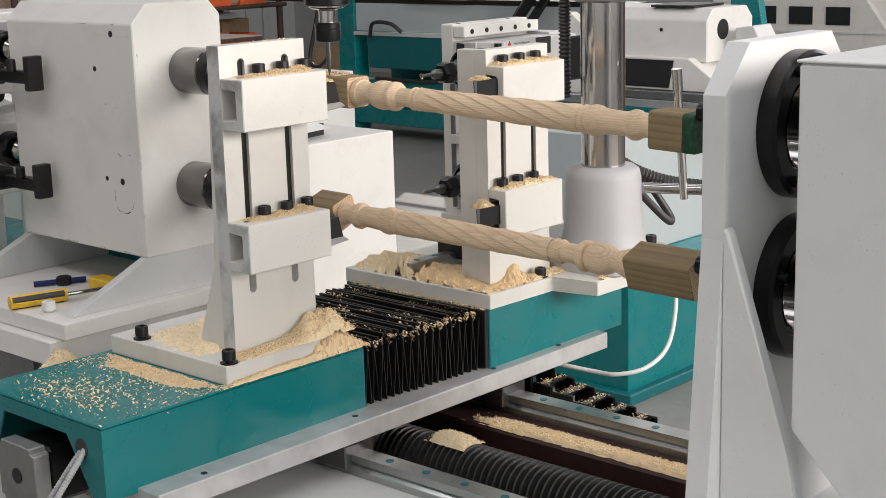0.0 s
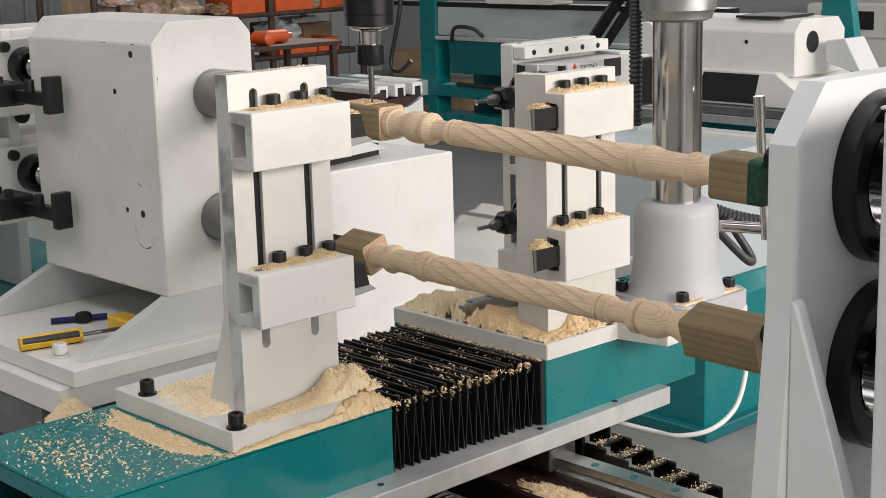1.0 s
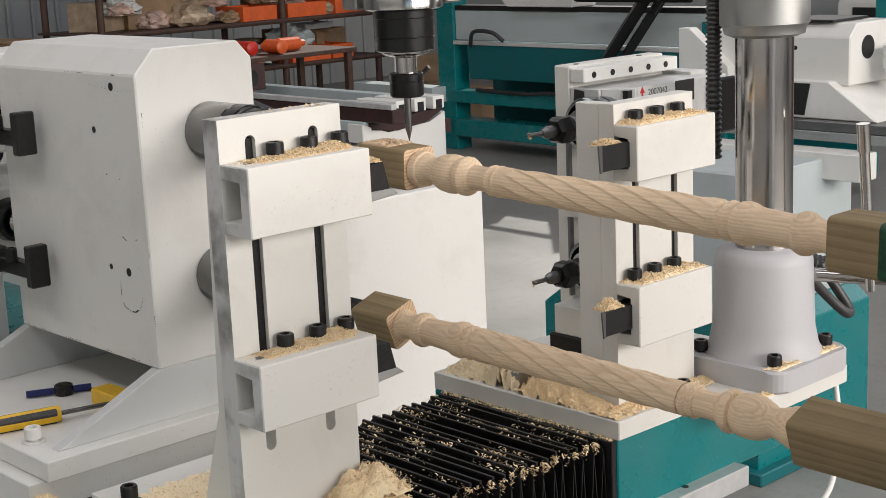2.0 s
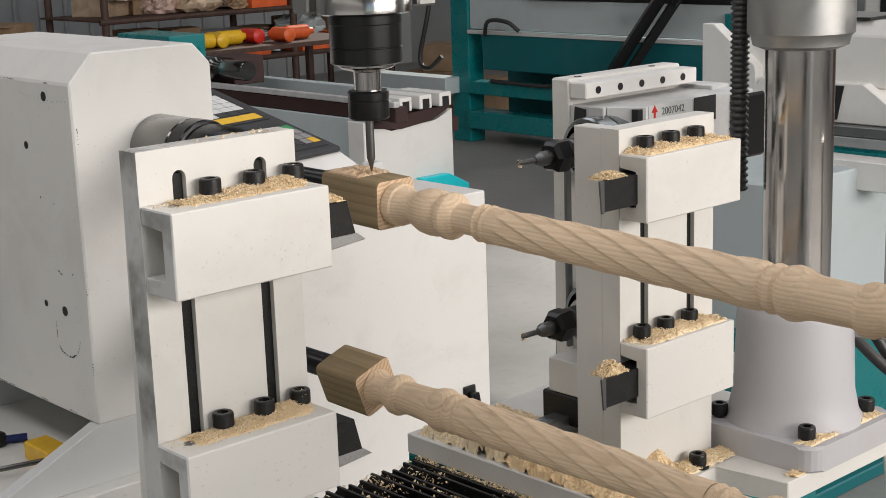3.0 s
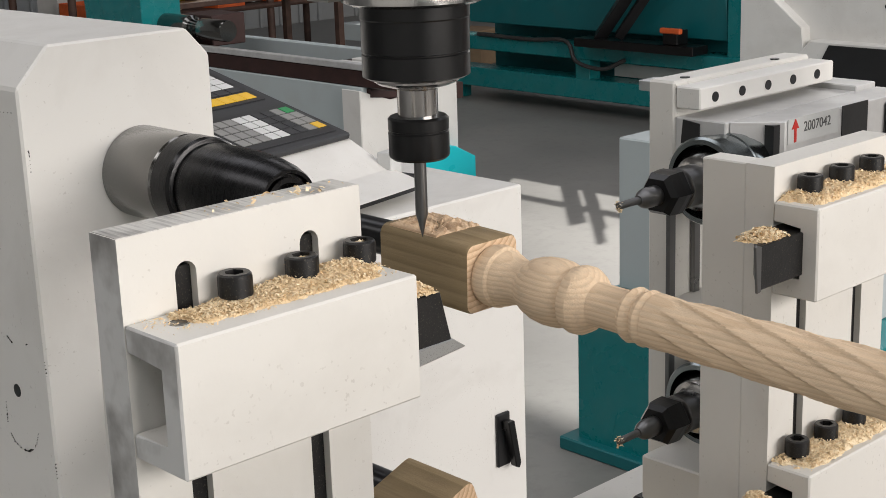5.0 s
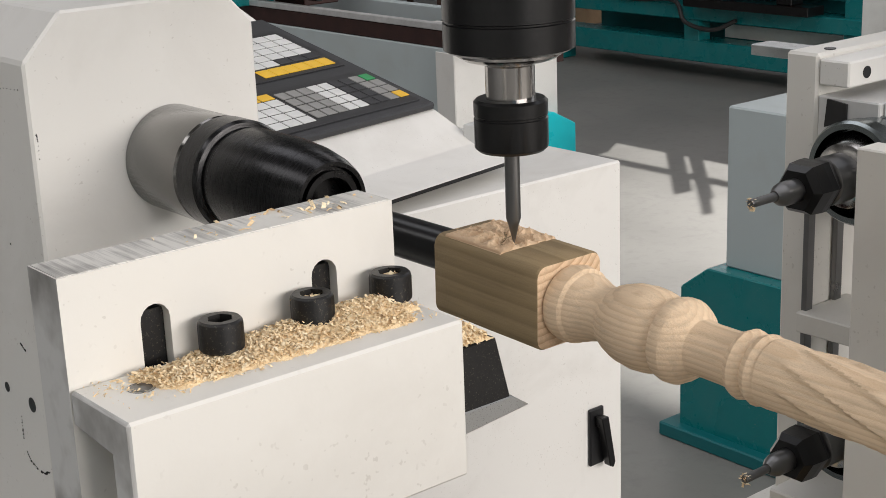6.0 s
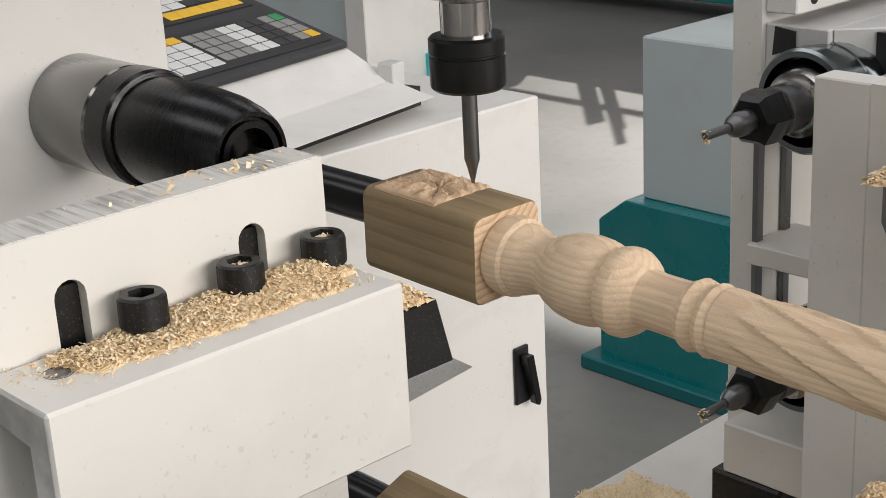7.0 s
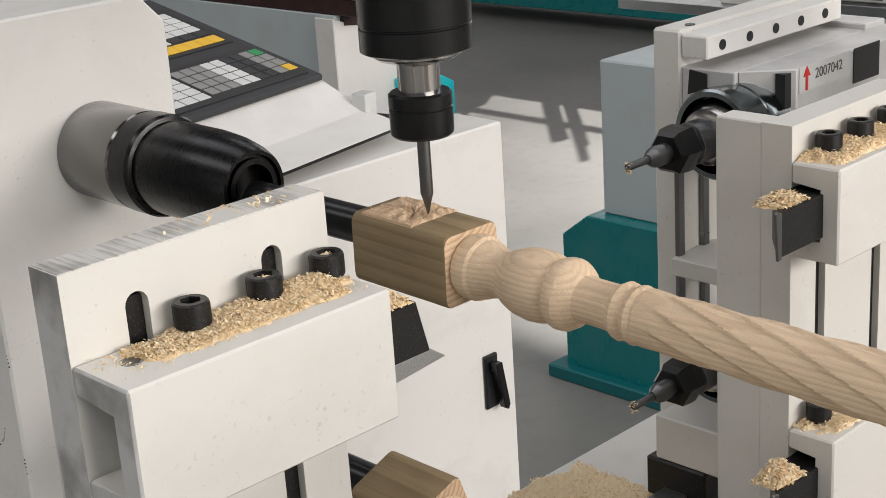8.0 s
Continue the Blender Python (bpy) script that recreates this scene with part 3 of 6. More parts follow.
def fixture(name, label, px0, px1, py0, py1, z0, z1, slots, rib):
    """An upright plate with two long slots standing on its base."""
    th = thing(name, label, "tool fixture", ((px0 + px1) / 2, (py0 + py1) / 2, z0))
    bm = bmesh.new()
    cuts = [px0] + [v for s in slots for v in (s - 0.0062, s + 0.0062)] + [px1]
    zb, zt = 0.905, z1 - 0.018
    for k in range(0, len(cuts), 2):
        block(bm, cuts[k], cuts[k + 1], py0, py1, z0, z1, 0)
    for s in slots:
        r = 0.0062
        for lo, hi, c, sg in ((z0, zb, zb + r, 1), (zt, z1, zt - r, -1)):
            arc = [(s + r * math.cos(a), c - sg * r * math.sin(a)) for a in [math.pi * i / 8 for i in range(9)]]
            end = lo if sg == 1 else hi
            prism(bm, arc + [(s - r, end), (s + r, end)], "y", py0, py1)
    bmesh.ops.remove_doubles(bm, verts=bm.verts, dist=1e-5)
    raw_edges(bm, px0)
    part("upright_plate", bm, [OFFWHITE, RAWEDGE], th, "cream-white painted plate with two long slots")
    if rib:
        bm = bmesh.new()
        prism(bm, [(py1 - 0.001, z0), (py1 + 0.055, z0), (py1 + 0.012, z0 + 0.12), (py1 + 0.001, z1 - 0.03), (py1 - 0.001, z1 - 0.03)], "x", px0 + 0.001, px0 + 0.019)
        part("rib", bm, OFFWHITE, th)
    if rib:
        part("worn_top_edge", one(px0 + 0.0008, px1 - 0.0008, py0 + 0.0008, py1 - 0.0008, z1 - 0.001, z1 + 0.0003, 0), WORN, th, "edge worn to streaked bare steel")
    # dark bar behind the slots
    bm = bmesh.new()
    for s in slots:
        block(bm, s - 0.0045, s + 0.0060, py0 + 0.005, py1 - 0.002, 0.93, z1 - 0.0215, 0)
    part("slot_backing", bm, BLACKOX, th, "dark steel seen in the slots")
    return th


def holder(parent, x0, x1, y0, y1, z0, z1, screws, cut_dir, hole_x):
    """A channel-shaped tool holder with three cap screws and a black cutter bar."""
    bm = prism(bmesh.new(), [(y1, z1), (y0, z1), (y0, z0), (y1, z0), (y1, z0 + 0.013), (y0 + 0.0125, z0 + 0.013), (y0 + 0.0125, z1 - 0.014), (y1, z1 - 0.014)], "x", x0, x1, 0.0012)
    raw_edges(bm, x0)
    h = part("tool_holder", bm, [OFFWHITE, RAWEDGE], parent, "cream-white painted channel-shaped tool holder")
    for sx in screws:
        cap_screw(h, sx, y1 - 0.0105, z1 - 0.001, 0.0087, 0.0122, 0.0046)
    if hole_x is not None:
        bm = bmesh.new()
        turned(bm, [(0.0052, z1 + 0.0003), (0.0052, z1 - 0.008), (0.0042, z1 - 0.0081)], (hole_x, y0 + 0.027, 0), "z", 18, caps=False)
        turned(bm, [(0.0042, z1 + 0.0004), (0.0041, z1 + 0.00045)], (hole_x, y0 + 0.027, 0), "z", 18)
        part("tapped_hole", bm, DARKSTEEL, h)
    # cutter bar
    yc, zc, s = (y0 + 0.0125 + y1) / 2, (z0 + z1) / 2 - 0.001, cut_dir
    xe = x1 if s > 0 else x0
    xs = x1 - 0.07 if s > 0 else x0 + 0.07
    zt, zb = zc + 0.016, zc - 0.014
    bm = bmesh.new()
    if s > 0:
        prism(bm, [(xs, zt), (xe + 0.030, zt), (xe + 0.038, zb - 0.001), (xs, zb)], "y", yc - 0.013, yc + 0.013, 0.0008)
    else:
        prism(bm, [(xs, yc - 0.013), (xe - 0.052, yc - 0.012), (xe - 0.020, yc + 0.013), (xs, yc + 0.013)], "z", zb, zt, 0.0008)
    bar = part("cutter_bar", bm, BLACKOX, h, "black cutter bar")
    bm = bmesh.new()
    if s > 0:
        prism(bm, [(xe + 0.002, zb + 0.001), (xe + 0.038, zb + 0.001), (xe + 0.048, zb - 0.006), (xe + 0.002, zb - 0.010)], "y", yc - 0.0135, yc + 0.012, 0.0006)
    else:
        prism(bm, [(xe - 0.049, zt + 0.0003), (xe - 0.054, zt + 0.002), (xe - 0.056, zt + 0.001), (xe - 0.053, zb - 0.001), (xe - 0.049, zb - 0.0005)], "y", yc - 0.0132, yc - 0.011, 0.0004)
    part("cutting_edge", bm, RAILSTEEL if s > 0 else DARKSTEEL, bar, "ground grey cutting edge")
    return h


nf_base = thing("fixture_base", "cream-white base plate bolted to the teal cover", "base plate", (0.04, 0.13, 0.80))
part("plate", prism(bmesh.new(), [(-0.048, 0.006), (0.125, 0.010), (0.125, 0.268), (-0.048, 0.268)], "z", 0.799, 0.826, 0.0012), OFFWHITE, nf_base, "cream-white painted steel plate")
for sx, sy in ((-0.034, 0.017), (-0.033, 0.212)):
    cap_screw(nf_base, sx, sy, 0.826, 0.0092, 0.014, 0.003, True)
nf = fixture("near_tool_fixture", "cream-white upright tool fixture with two cutter holders", 0.0, 0.150, 0.044, 0.068, 0.826, 1.243, (0.037, 0.114), True)
holder(nf, 0.0, 0.150, 0.0, 0.0435, 1.133, 1.201, (0.058, 0.100, 0.139), 1, 0.020)
holder(nf, -0.002, 0.146, 0.0, 0.0435, 0.943, 1.009, (0.055, 0.096, 0.133), 1, 0.018)

ff_base = thing("far_fixture_base", "cream-white stepped base plate on the far teal cover", "base plate", (0.62, 0.1, 0.80))
part("plate", prism(bmesh.new(), [(0.457, -0.025), (0.612, -0.025), (0.625, -0.108), (0.825, -0.108), (0.825, 0.30), (0.457, 0.30)], "z", 0.802, 0.826, 0.0012), OFFWHITE, ff_base)
cap_screw(ff_base, 0.598, -0.012, 0.826, 0.0092, 0.014, 0.0, True)
ff = fixture("far_tool_fixture", "cream-white upright tool fixture facing the other side", 0.494, 0.645, 0.006, 0.029, 0.826, 1.201, (0.532, 0.607), False)
part("rib", one(0.4942, 0.515, 0.0292, 0.066, 0.826, 1.2008, 0.001), OFFWHITE, ff, "cream-white stiffening rib")
holder(ff, 0.493, 0.644, -0.030, 0.0055, 1.112, 1.177, (0.521, 0.561, 0.601), -1, None)
holder(ff, 0.493, 0.636, -0.030, 0.0055, 0.911, 0.985, (0.515, 0.553, 0.592), -1, None)
FAR += [ff_base, ff]

# ---- milling unit behind the far fixture ----
mu = thing("milling_unit", "two-spindle milling unit on a white plate with an aluminium slide", "milling unit", (0.7, 0.16, 0.80))
part("back_plate", one(0.617, 0.815, 0.185, 0.212, 0.826, 1.228, 0.002), OFFWHITE, mu, "white upright plate")
bar = part("clamp_bar", one(0.618, 0.815, 0.160, 0.1845, 1.2065, 1.2245, 0.0012), WHITE, mu, "white drilled clamp bar")
for k in range(5):
    bm = bmesh.new()
    turned(bm, [(0.0042, 0.1592), (0.0042, 0.161)], (0.638 + 0.0375 * k, 0, 1.2155), "y", 18)
    part("hole", bm, TRIM_AND_SHADE, bar)
for xx in (0.64, 0.77):
    part("hole", turned(bmesh.new(), [(0.0042, 1.2278), (0.0042, 1.2288)], (xx, 0.192, 0), "z", 18), TRIM_AND_SHADE, mu)
bm = bmesh.new()
prism(bm, [(0.618, 0.1845), (0.618, 0.135), (0.812, 0.135), (0.812, 0.1845)], "z", 1.14, 1.1993, 0.001)
part("slide_step", bm, ALU, mu, "aluminium spindle clamp")
bm = bmesh.new()
prism(bm, [(0.622, 0.1345), (0.650, 0.100), (0.845, 0.100), (0.845, 0.1345)], "z", 1.13, 1.1995, 0.001)
part("slide_body", bm, ALU, mu, "machined aluminium spindle block")
# pockets are small proud black blocks; their colour stands for the shade inside
part("pocket", prism(bmesh.new(), [(0.1120, 1.170), (0.1035, 1.170), (0.1035, 1.197), (0.1120, 1.197)], "x", 0.6385, 0.6475), TRIM_AND_SHADE, mu, "black block painted in as the shade of a cored pocket")
part("pocket", prism(bmesh.new(), [(0.178, 1.178), (0.160, 1.184), (0.160, 1.196), (0.176, 1.198)], "x", 0.6165, 0.6185), TRIM_AND_SHADE, mu, "black block painted in as the shade of a cored pocket")
part("motor", one(0.80, 0.86, 0.092, 0.0995, 1.12, 1.196, 0.003), BLACKOX_CLEAN, mu, "small black motor")
part("slide_rail", one(0.812, 0.845, 0.135, 0.185, 1.15, 1.204, 0.001), ALU, mu)
part("shelf", one(0.60, 0.66, 0.13, 0.1845, 1.03, 1.045, 0.001), OFFWHITE, mu)
part("lower_bracket", one(0.575, 0.66, 0.0885, 0.1845, 0.875, 0.915, 0.0015), OFFWHITE, mu)
for xx in (0.606, 0.640):
    part("guide_strip", one(xx, xx + 0.008, 0.180, 0.1845, 0.92, 1.13, 0.0005), DARKSTEEL, mu)
for zz in (1.156, 0.968):
    bm = bmesh.new()
    turned(bm, [(r * 0.84, d) for r, d in [(0.034, 0.5665), (0.036, 0.5555), (0.0405, 0.5555), (0.0425, 0.558), (0.0425, 0.570), (0.0405, 0.571), (0.0405, 0.585), (0.0415, 0.586), (0.0415, 0.596), (0.0405, 0.598), (0.0405, 0.622)]], (0.034, 0.136, zz), "x", 48)
    part("flange_ring", bm, STEELBLUE, mu, "dark ground steel flange ring", smooth=30)
    bm = bmesh.new()
    turned(bm, [(r * 0.84, d) for r, d in [(0.0195, 0.545), (0.026, 0.548), (0.0335, 0.562), (0.0335, 0.60)]], (0.034, 0.136, zz), "x", 48)
    sp = part("spindle_nose", bm, CHROME, mu, "polished conical spindle nose", smooth=30)
    bm = bmesh.new()
    turned(bm, [(r * 0.84, d) for r, d in [(0.015, 0.523), (0.0195, 0.525), (0.0195, 0.545)]], (0.034, 0.136, zz), "x", 32)
    part("collar", bm, DARKSTEEL, sp, smooth=30)
    bm = bmesh.new()
    turned(bm, [(r * 0.84, d) for r, d in [(0.017, 0.497), (0.0215, 0.502), (0.0225, 0.512), (0.0225, 0.518), (0.0205, 0.522), (0.018, 0.5235)]], (0.034, 0.136, zz), "x", 6)
    part("collet_nut", bm, BLACKOX_CLEAN, sp, "black hexagonal collet nut")
    bm = bmesh.new()
    turned(bm, [(r * 0.84, d) for r, d in [(0.0045, 0.4755), (0.0085, 0.481), (0.0095, 0.4845), (0.0095, 0.498)]], (0.034, 0.136, zz), "x", 24)
    part("collet", bm, DARKSTEEL, sp, smooth=40)
    bm = bmesh.new()
    turned(bm, [(r * 0.84, d) for r, d in [(0.003, 0.452), (0.0035, 0.453), (0.0035, 0.480)]], (0.034, 0.136, zz), "x", 16)
    part("milling_cutter", bm, DARKSTEEL, sp, smooth=40)
    bm = bmesh.new()
    chips(bm, lambda z=zz: Vector((0.4865 + random.uniform(-0.001, 0.002), 0.136 + random.uniform(-0.003, 0.003), z + random.uniform(-0.004, 0.003))), 26, (0.001, 0.0022))
    part("wood_dust", bm, DUST, sp)
bm = bmesh.new()
block(bm, 0.652, 0.726, 0.0992, 0.0998, 1.180, 1.2005, 0)
lab = part("serial_label", bm, LABEL, mu, "pale label with a serial number")
tri = bmesh.new()
prism(tri, [(0.657, 1.192), (0.667, 1.192), (0.662, 1.2), ], "y", 0.0986, 0.0991)
prism(tri, [(0.6605, 1.181), (0.6635, 1.181), (0.6635, 1.192), (0.6605, 1.192)], "y", 0.0986, 0.0991)
part("warning_mark", tri, REDP, mu, "red arrow mark")
part("code_plate", one(0.732, 0.772, 0.0992, 0.0998, 1.172, 1.2005, 0), TRIM_AND_SHADE, mu)


def lettering(text, size, matrix, mat, name, label):
    cu = bpy.data.curves.new(name, "FONT")
    cu.body, cu.size, cu.align_x, cu.align_y = text, size, "CENTER", "CENTER"
    cu.extrude = 0.0001
    tmp = new("tmp_text", cu)
    dg = bpy.context.evaluated_depsgraph_get()
    me = bpy.data.meshes.new_from_object(tmp.evaluated_get(dg))
    bpy.data.objects.remove(tmp)
    me.materials.clear()
    me.materials.append(mat)
    me.transform(matrix)
    ob = new(name, me)
    ob["label"] = label
    return ob


txt = lettering("2007042", 0.0115, pose(0.694, 0.0989, 1.1915, 90, 0, 0), INKGREY, "serial_number", "black printed digits")
txt.data.transform(Matrix.Translation(-ORIGIN[lab]))
txt.parent = lab

# linear rail across the far cover
cr = thing("cross_rail", "dark steel profile rail dusted with chips", "rail", (0.5, 0.2, 0.826))
for k, yy in enumerate((0.165,)):
    part("rail", one(0.47, 0.90, yy - 0.012, yy + 0.012, 0.826, 0.850, 0.0015), RAILSTEEL, cr)
    part("ball_carriage", one(0.575, 0.64, yy - 0.03, yy + 0.03, 0.838, 0.874, 0.002), BLACKOX, cr)
    for j in range(4):
        bm = bmesh.new()
        turned(bm, [(0.006, 0.8495), (0.006, 0.8506)], (0.492 + j * 0.045, yy, 0), "z", 14)
        part("plug", bm, TEAL_DARK, cr)

FAR += [mu, cr]

# ---- drill column ----
CX, CY = 0.738, -0.036
col = thing("drill_column", "bright chromed column in a pale cast foot with clamp lever", "column", (CX, CY, 0.826))
bm = bmesh.new()
pts = []
for (sx, sy) in ((1, 1), (-1, 1), (-1, -1), (1, -1)):
    a0 = math.atan2(sy, sx) - math.pi / 4
    for k in range(6):
        a = a0 + math.pi / 2 * k / 5
        pts.append((CX + sx * 0.062 + 0.022 * math.cos(a), CY + sy * 0.06 + 0.022 * math.sin(a)))
prism(bm, pts, "z", 0.826, 0.855, 0.003)
part("foot_flange", bm, CASTGREY, col, "pale cast flange")
bm = bmesh.new()
turned(bm, [(0.078, 0.853), (0.071, 0.865), (0.066, 0.89), (0.063, 0.975), (0.060, 0.988), (0.052, 0.994)], (CX, CY, 0), "z", 48)
sock = part("socket", bm, CASTGREY, col, "pale grey cast socket", smooth=50)
bm = bmesh.new()
turned(bm, [(0.0365, 0.97), (0.0365, 1.29)], (CX, CY, 0), "z", 64)
part("chrome_post", bm, CHROME, col, "mirror-bright chromed post", smooth=40)
bm = bmesh.new()
turned(bm, [(0.040, 1.262), (0.050, 1.266), (0.052, 1.275), (0.056, 1.279), (0.056, 1.36)], (CX, CY, 0), "z", 48)
part("collar", bm, SILVER, col, "grey cast collar", smooth=35)
for sx, sy in ((-0.06, -0.058), (0.06, -0.055), (-0.06, 0.056), (0.06, 0.058)):
    cap_screw(col, CX + sx, CY + sy, 0.855, 0.0092, 0.014, 0.002)
bm = bmesh.new()
tube_between(bm, (CX + 0.035, CY - 0.045, 0.955), (CX + 0.075, CY - 0.145, 0.955), 0.009, 16)
tube_between(bm, (CX + 0.060, CY - 0.120, 0.94), (CX + 0.040, CY - 0.118, 1.135), 0.0068, 14)
tube_between(bm, (CX + 0.0415, CY - 0.1185, 1.12), (CX + 0.0385, CY - 0.1178, 1.155), 0.0085, 14)
part("clamp_lever", bm, CHROME, col, "chromed clamp lever", smooth=40)
hs = bmesh.new()
FAR.append(col)
hose(hs, [(0.722, 0.03, 1.40), (0.722, 0.03, 1.25), (0.722, 0.03, 1.104)], 0.0105, 14, 0.0022, 0.0065, 20)
FAR.append(solo("corrugated_conduit", hs, RUBBER, "black corrugated cable conduit hanging straight down", "conduit", smooth=70))
hs = bmesh.new()
hose(hs, [(0.86, 0.05, 0.99), (0.90, 0.02, 0.955), (0.95, -0.02, 0.93), (1.02, -0.06, 0.915), (1.12, -0.1, 0.90)], 0.014, 14, 0.003, 0.008, 20)
solo("corrugated_conduit", hs, RUBBER, "black corrugated conduit running behind the column", "conduit", smooth=70)
hs = bmesh.new()
hose(hs, [(0.790, -0.045, 0.968), (0.84, -0.06, 0.915), (0.872, -0.075, 0.882), (0.885, -0.07, 0.888), (0.865, -0.04, 0.945)], 0.007, 10, 0, 0.01, 14)
FAR.append(solo("cable_loop", hs, RUBBER, "black cable loop beside the column", "cable", smooth=60))
hs = bmesh.new()
hose(hs, [(0.62, -0.02, 0.674), (0.646, -0.08, 0.665), (0.656, -0.12, 0.665), (0.695, -0.15, 0.673), (0.756, -0.15, 0.695), (0.817, -0.125, 0.745), (0.840, -0.105, 0.80), (0.842, -0.0995, 0.82)], 0.0038, 10, 0, 0.01, 14)
solo("white_air_hose", hs, WHITE, "white air hose in a loose loop", "hose", smooth=60)
# energy chain
ec = thing("cable_chain", "black plastic energy chain covered with chips", "cable chain", (0.55, -0.2, 0.60))
for k in range(7):
    u = k / 6
    x, y, z = 0.570 + 0.012 * u, 0.03 - 0.235 * u, 0.672 - 0.055 * u
    bm = bmesh.new()
    block(bm, x - 0.032, x - 0.026, y - 0.024, y + 0.016, z - 0.022, z + 0.010, 0.002)
    block(bm, x + 0.026, x + 0.032, y - 0.024, y + 0.016, z - 0.022, z + 0.010, 0.002)
    block(bm, x - 0.027, x + 0.027, y - 0.010, y + 0.006, z + 0.005, z + 0.009, 0.001)
    part("chain_link", bm, BLACKOX_CLEAN, ec)
    bm = bmesh.new()
    chips(bm, lambda: Vector((x + random.uniform(-0.03, 0.03), y + random.gauss(-0.002, 0.006), z + 0.0098 + random.uniform(0, 0.002))), 130, (0.0006, 0.0018))
    part("link_dust", bm, DUST, ec)

# ---- headstock ----
head = thing("headstock", "white painted headstock box with chamfered top and two spindles", "headstock", (0.28, 0.67, 0.80))
bm = bmesh.new()
HX0, HX1, HY0, HY1, HZ0, HZ1 = 0.194, 0.376, 0.503, 0.875, 0.862, 1.279
prism(bm, [(HX0, HZ0), (HX1, HZ0), (HX1, HZ1 - 0.024), (HX1 - 0.022, HZ1), (HX0 + 0.030, HZ1), (HX0, HZ1 - 0.032)], "y", HY0, HY1, 0.002)
body = part("body", bm, WHITE, head, "white painted box with scuffs and tapped holes")
for hy, hz, r in ((0.562, 1.231, 0.0055), (0.614, 1.172, 0.0045), (0.602, 0.988, 0.004), (0.558, 0.986, 0.0058)):
    bm = bmesh.new()
    turned(bm, [(r, HX0 - 0.0004), (r, HX0 + 0.0004)], (0, hy, hz), "x", 18)
    part("tapped_hole", bm, TRIM_AND_SHADE, body)
rng = random.Random(44)
for pts, w in (([(0.618, 0.985), (0.6185, 0.972), (0.619, 0.964)], 0.0008), ([(0.617, 0.955), (0.610, 0.948), (0.600, 0.945)], 0.0011), ([(0.596, 0.9445), (0.586, 0.945), (0.578, 0.949)], 0.0013), ([(0.575, 0.951), (0.570, 0.957), (0.566, 0.966)], 0.0007), ([(0.604, 1.046), (0.598, 1.043), (0.594, 1.041)], 0.0011), ([(0.571, 1.044), (0.568, 1.045)], 0.0007), ([(0.640, 1.252), (0.600, 1.249), (0.560, 1.246), (0.530, 1.248)], 0.0005), ([(0.507, 1.20), (0.506, 1.215), (0.507, 1.22)], 0.0006), ([(0.606, 1.135), (0.605, 1.134)], 0.0009), ([(0.90, 0.8775), (0.865, 0.877), (0.83, 0.8775)], 0.0011), ([(0.79, 0.8775), (0.76, 0.8770), (0.745, 0.8775)], 0.0012), ([(0.68, 0.878), (0.655, 0.8772)], 0.0010), ([(0.61, 0.878), (0.59, 0.8775)], 0.0009), ([(0.70, 1.266), (0.66, 1.2665), (0.645, 1.266)], 0.0007), ([(0.575, 1.266), (0.566, 1.2665)], 0.0008), ([(0.54, 1.02), (0.541, 1.035)], 0.0007), ([(0.541, 0.93), (0.5415, 0.945)], 0.0009), ([(0.575, 1.131), (0.574, 1.130)], 0.0008)):
    pts = [(p[0] - 0.037, p[1] - 0.012) if p[1] < 1.1 else (p[0] - 0.014, p[1] - 0.020) for p in pts]
    bm = bmesh.new()
    for a, b in zip(pts, pts[1:]):
        n = 5
        for i in range(n):
            p, q = [(a[j] + (b[j] - a[j]) * f + rng.uniform(-0.0004, 0.0004) for j in (0, 1)) for f in (i / n, (i + 1.2) / n)]
            tube_between(bm, (HX0 - 0.0001, *p), (HX0 - 0.0001, *q), w * rng.uniform(0.4, 1.1), 5)
    part("scuff_mark", bm, INK, body, "dark pen or scuff mark")
bm = bmesh.new()
prism(bm, [(HX0 - 0.155, 0.792), (HX1, 0.792), (HX1, HZ0), (HX0, HZ0)], "y", HY0 + 0.001, HY0 + 0.02, 0.001)
part("front_gusset", bm, GREYPAINT, head, "grey-white welded gusset")
bm = bmesh.new()
prism(bm, [(HX0 - 0.155, 0.792), (HX1, 0.792), (HX1, HZ0), (HX0, HZ0)], "y", HY1 - 0.02, HY1 - 0.001, 0.001)
part("rear_gusset", bm, GREYPAINT, head, "grey-white welded gusset")
part("inner_web", one(HX1 - 0.02, HX1, HY0 + 0.0205, HY1 - 0.0205, 0.7925, HZ0, 0), TEAL_DARK, head)
part("foot_plate", prism(bmesh.new(), [(0.010, 0.480), (0.46, 0.480), (0.46, 0.95), (0.010, 0.95)], "z", 0.765, 0.792, 0.0015), WHITE, head, "thick white foot plate")
part("sub_plate", prism(bmesh.new(), [(-0.010, 0.493), (0.46, 0.493), (0.46, 0.95), (-0.010, 0.95)], "z", 0.725, 0.7645, 0.0015), WHITE, head, "white sub plate")
part("bed_block", one(-0.01, 0.12, 0.55, 0.95, 0.655, 0.7245, 0.002), DARKSTEEL, head)
part("bed_block", one(0.35, 0.46, 0.55, 0.95, 0.655, 0.7245, 0.002), DARKSTEEL, head)
cap_screw(head, 0.038, 0.565, 0.792, 0.011, 0.015, 0.003, True, mat=WHITE)
cap_screw(head, 0.02, 0.86, 0.792, 0.011, 0.015, 0.003, True, mat=WHITE)
SX = AX + 0.002
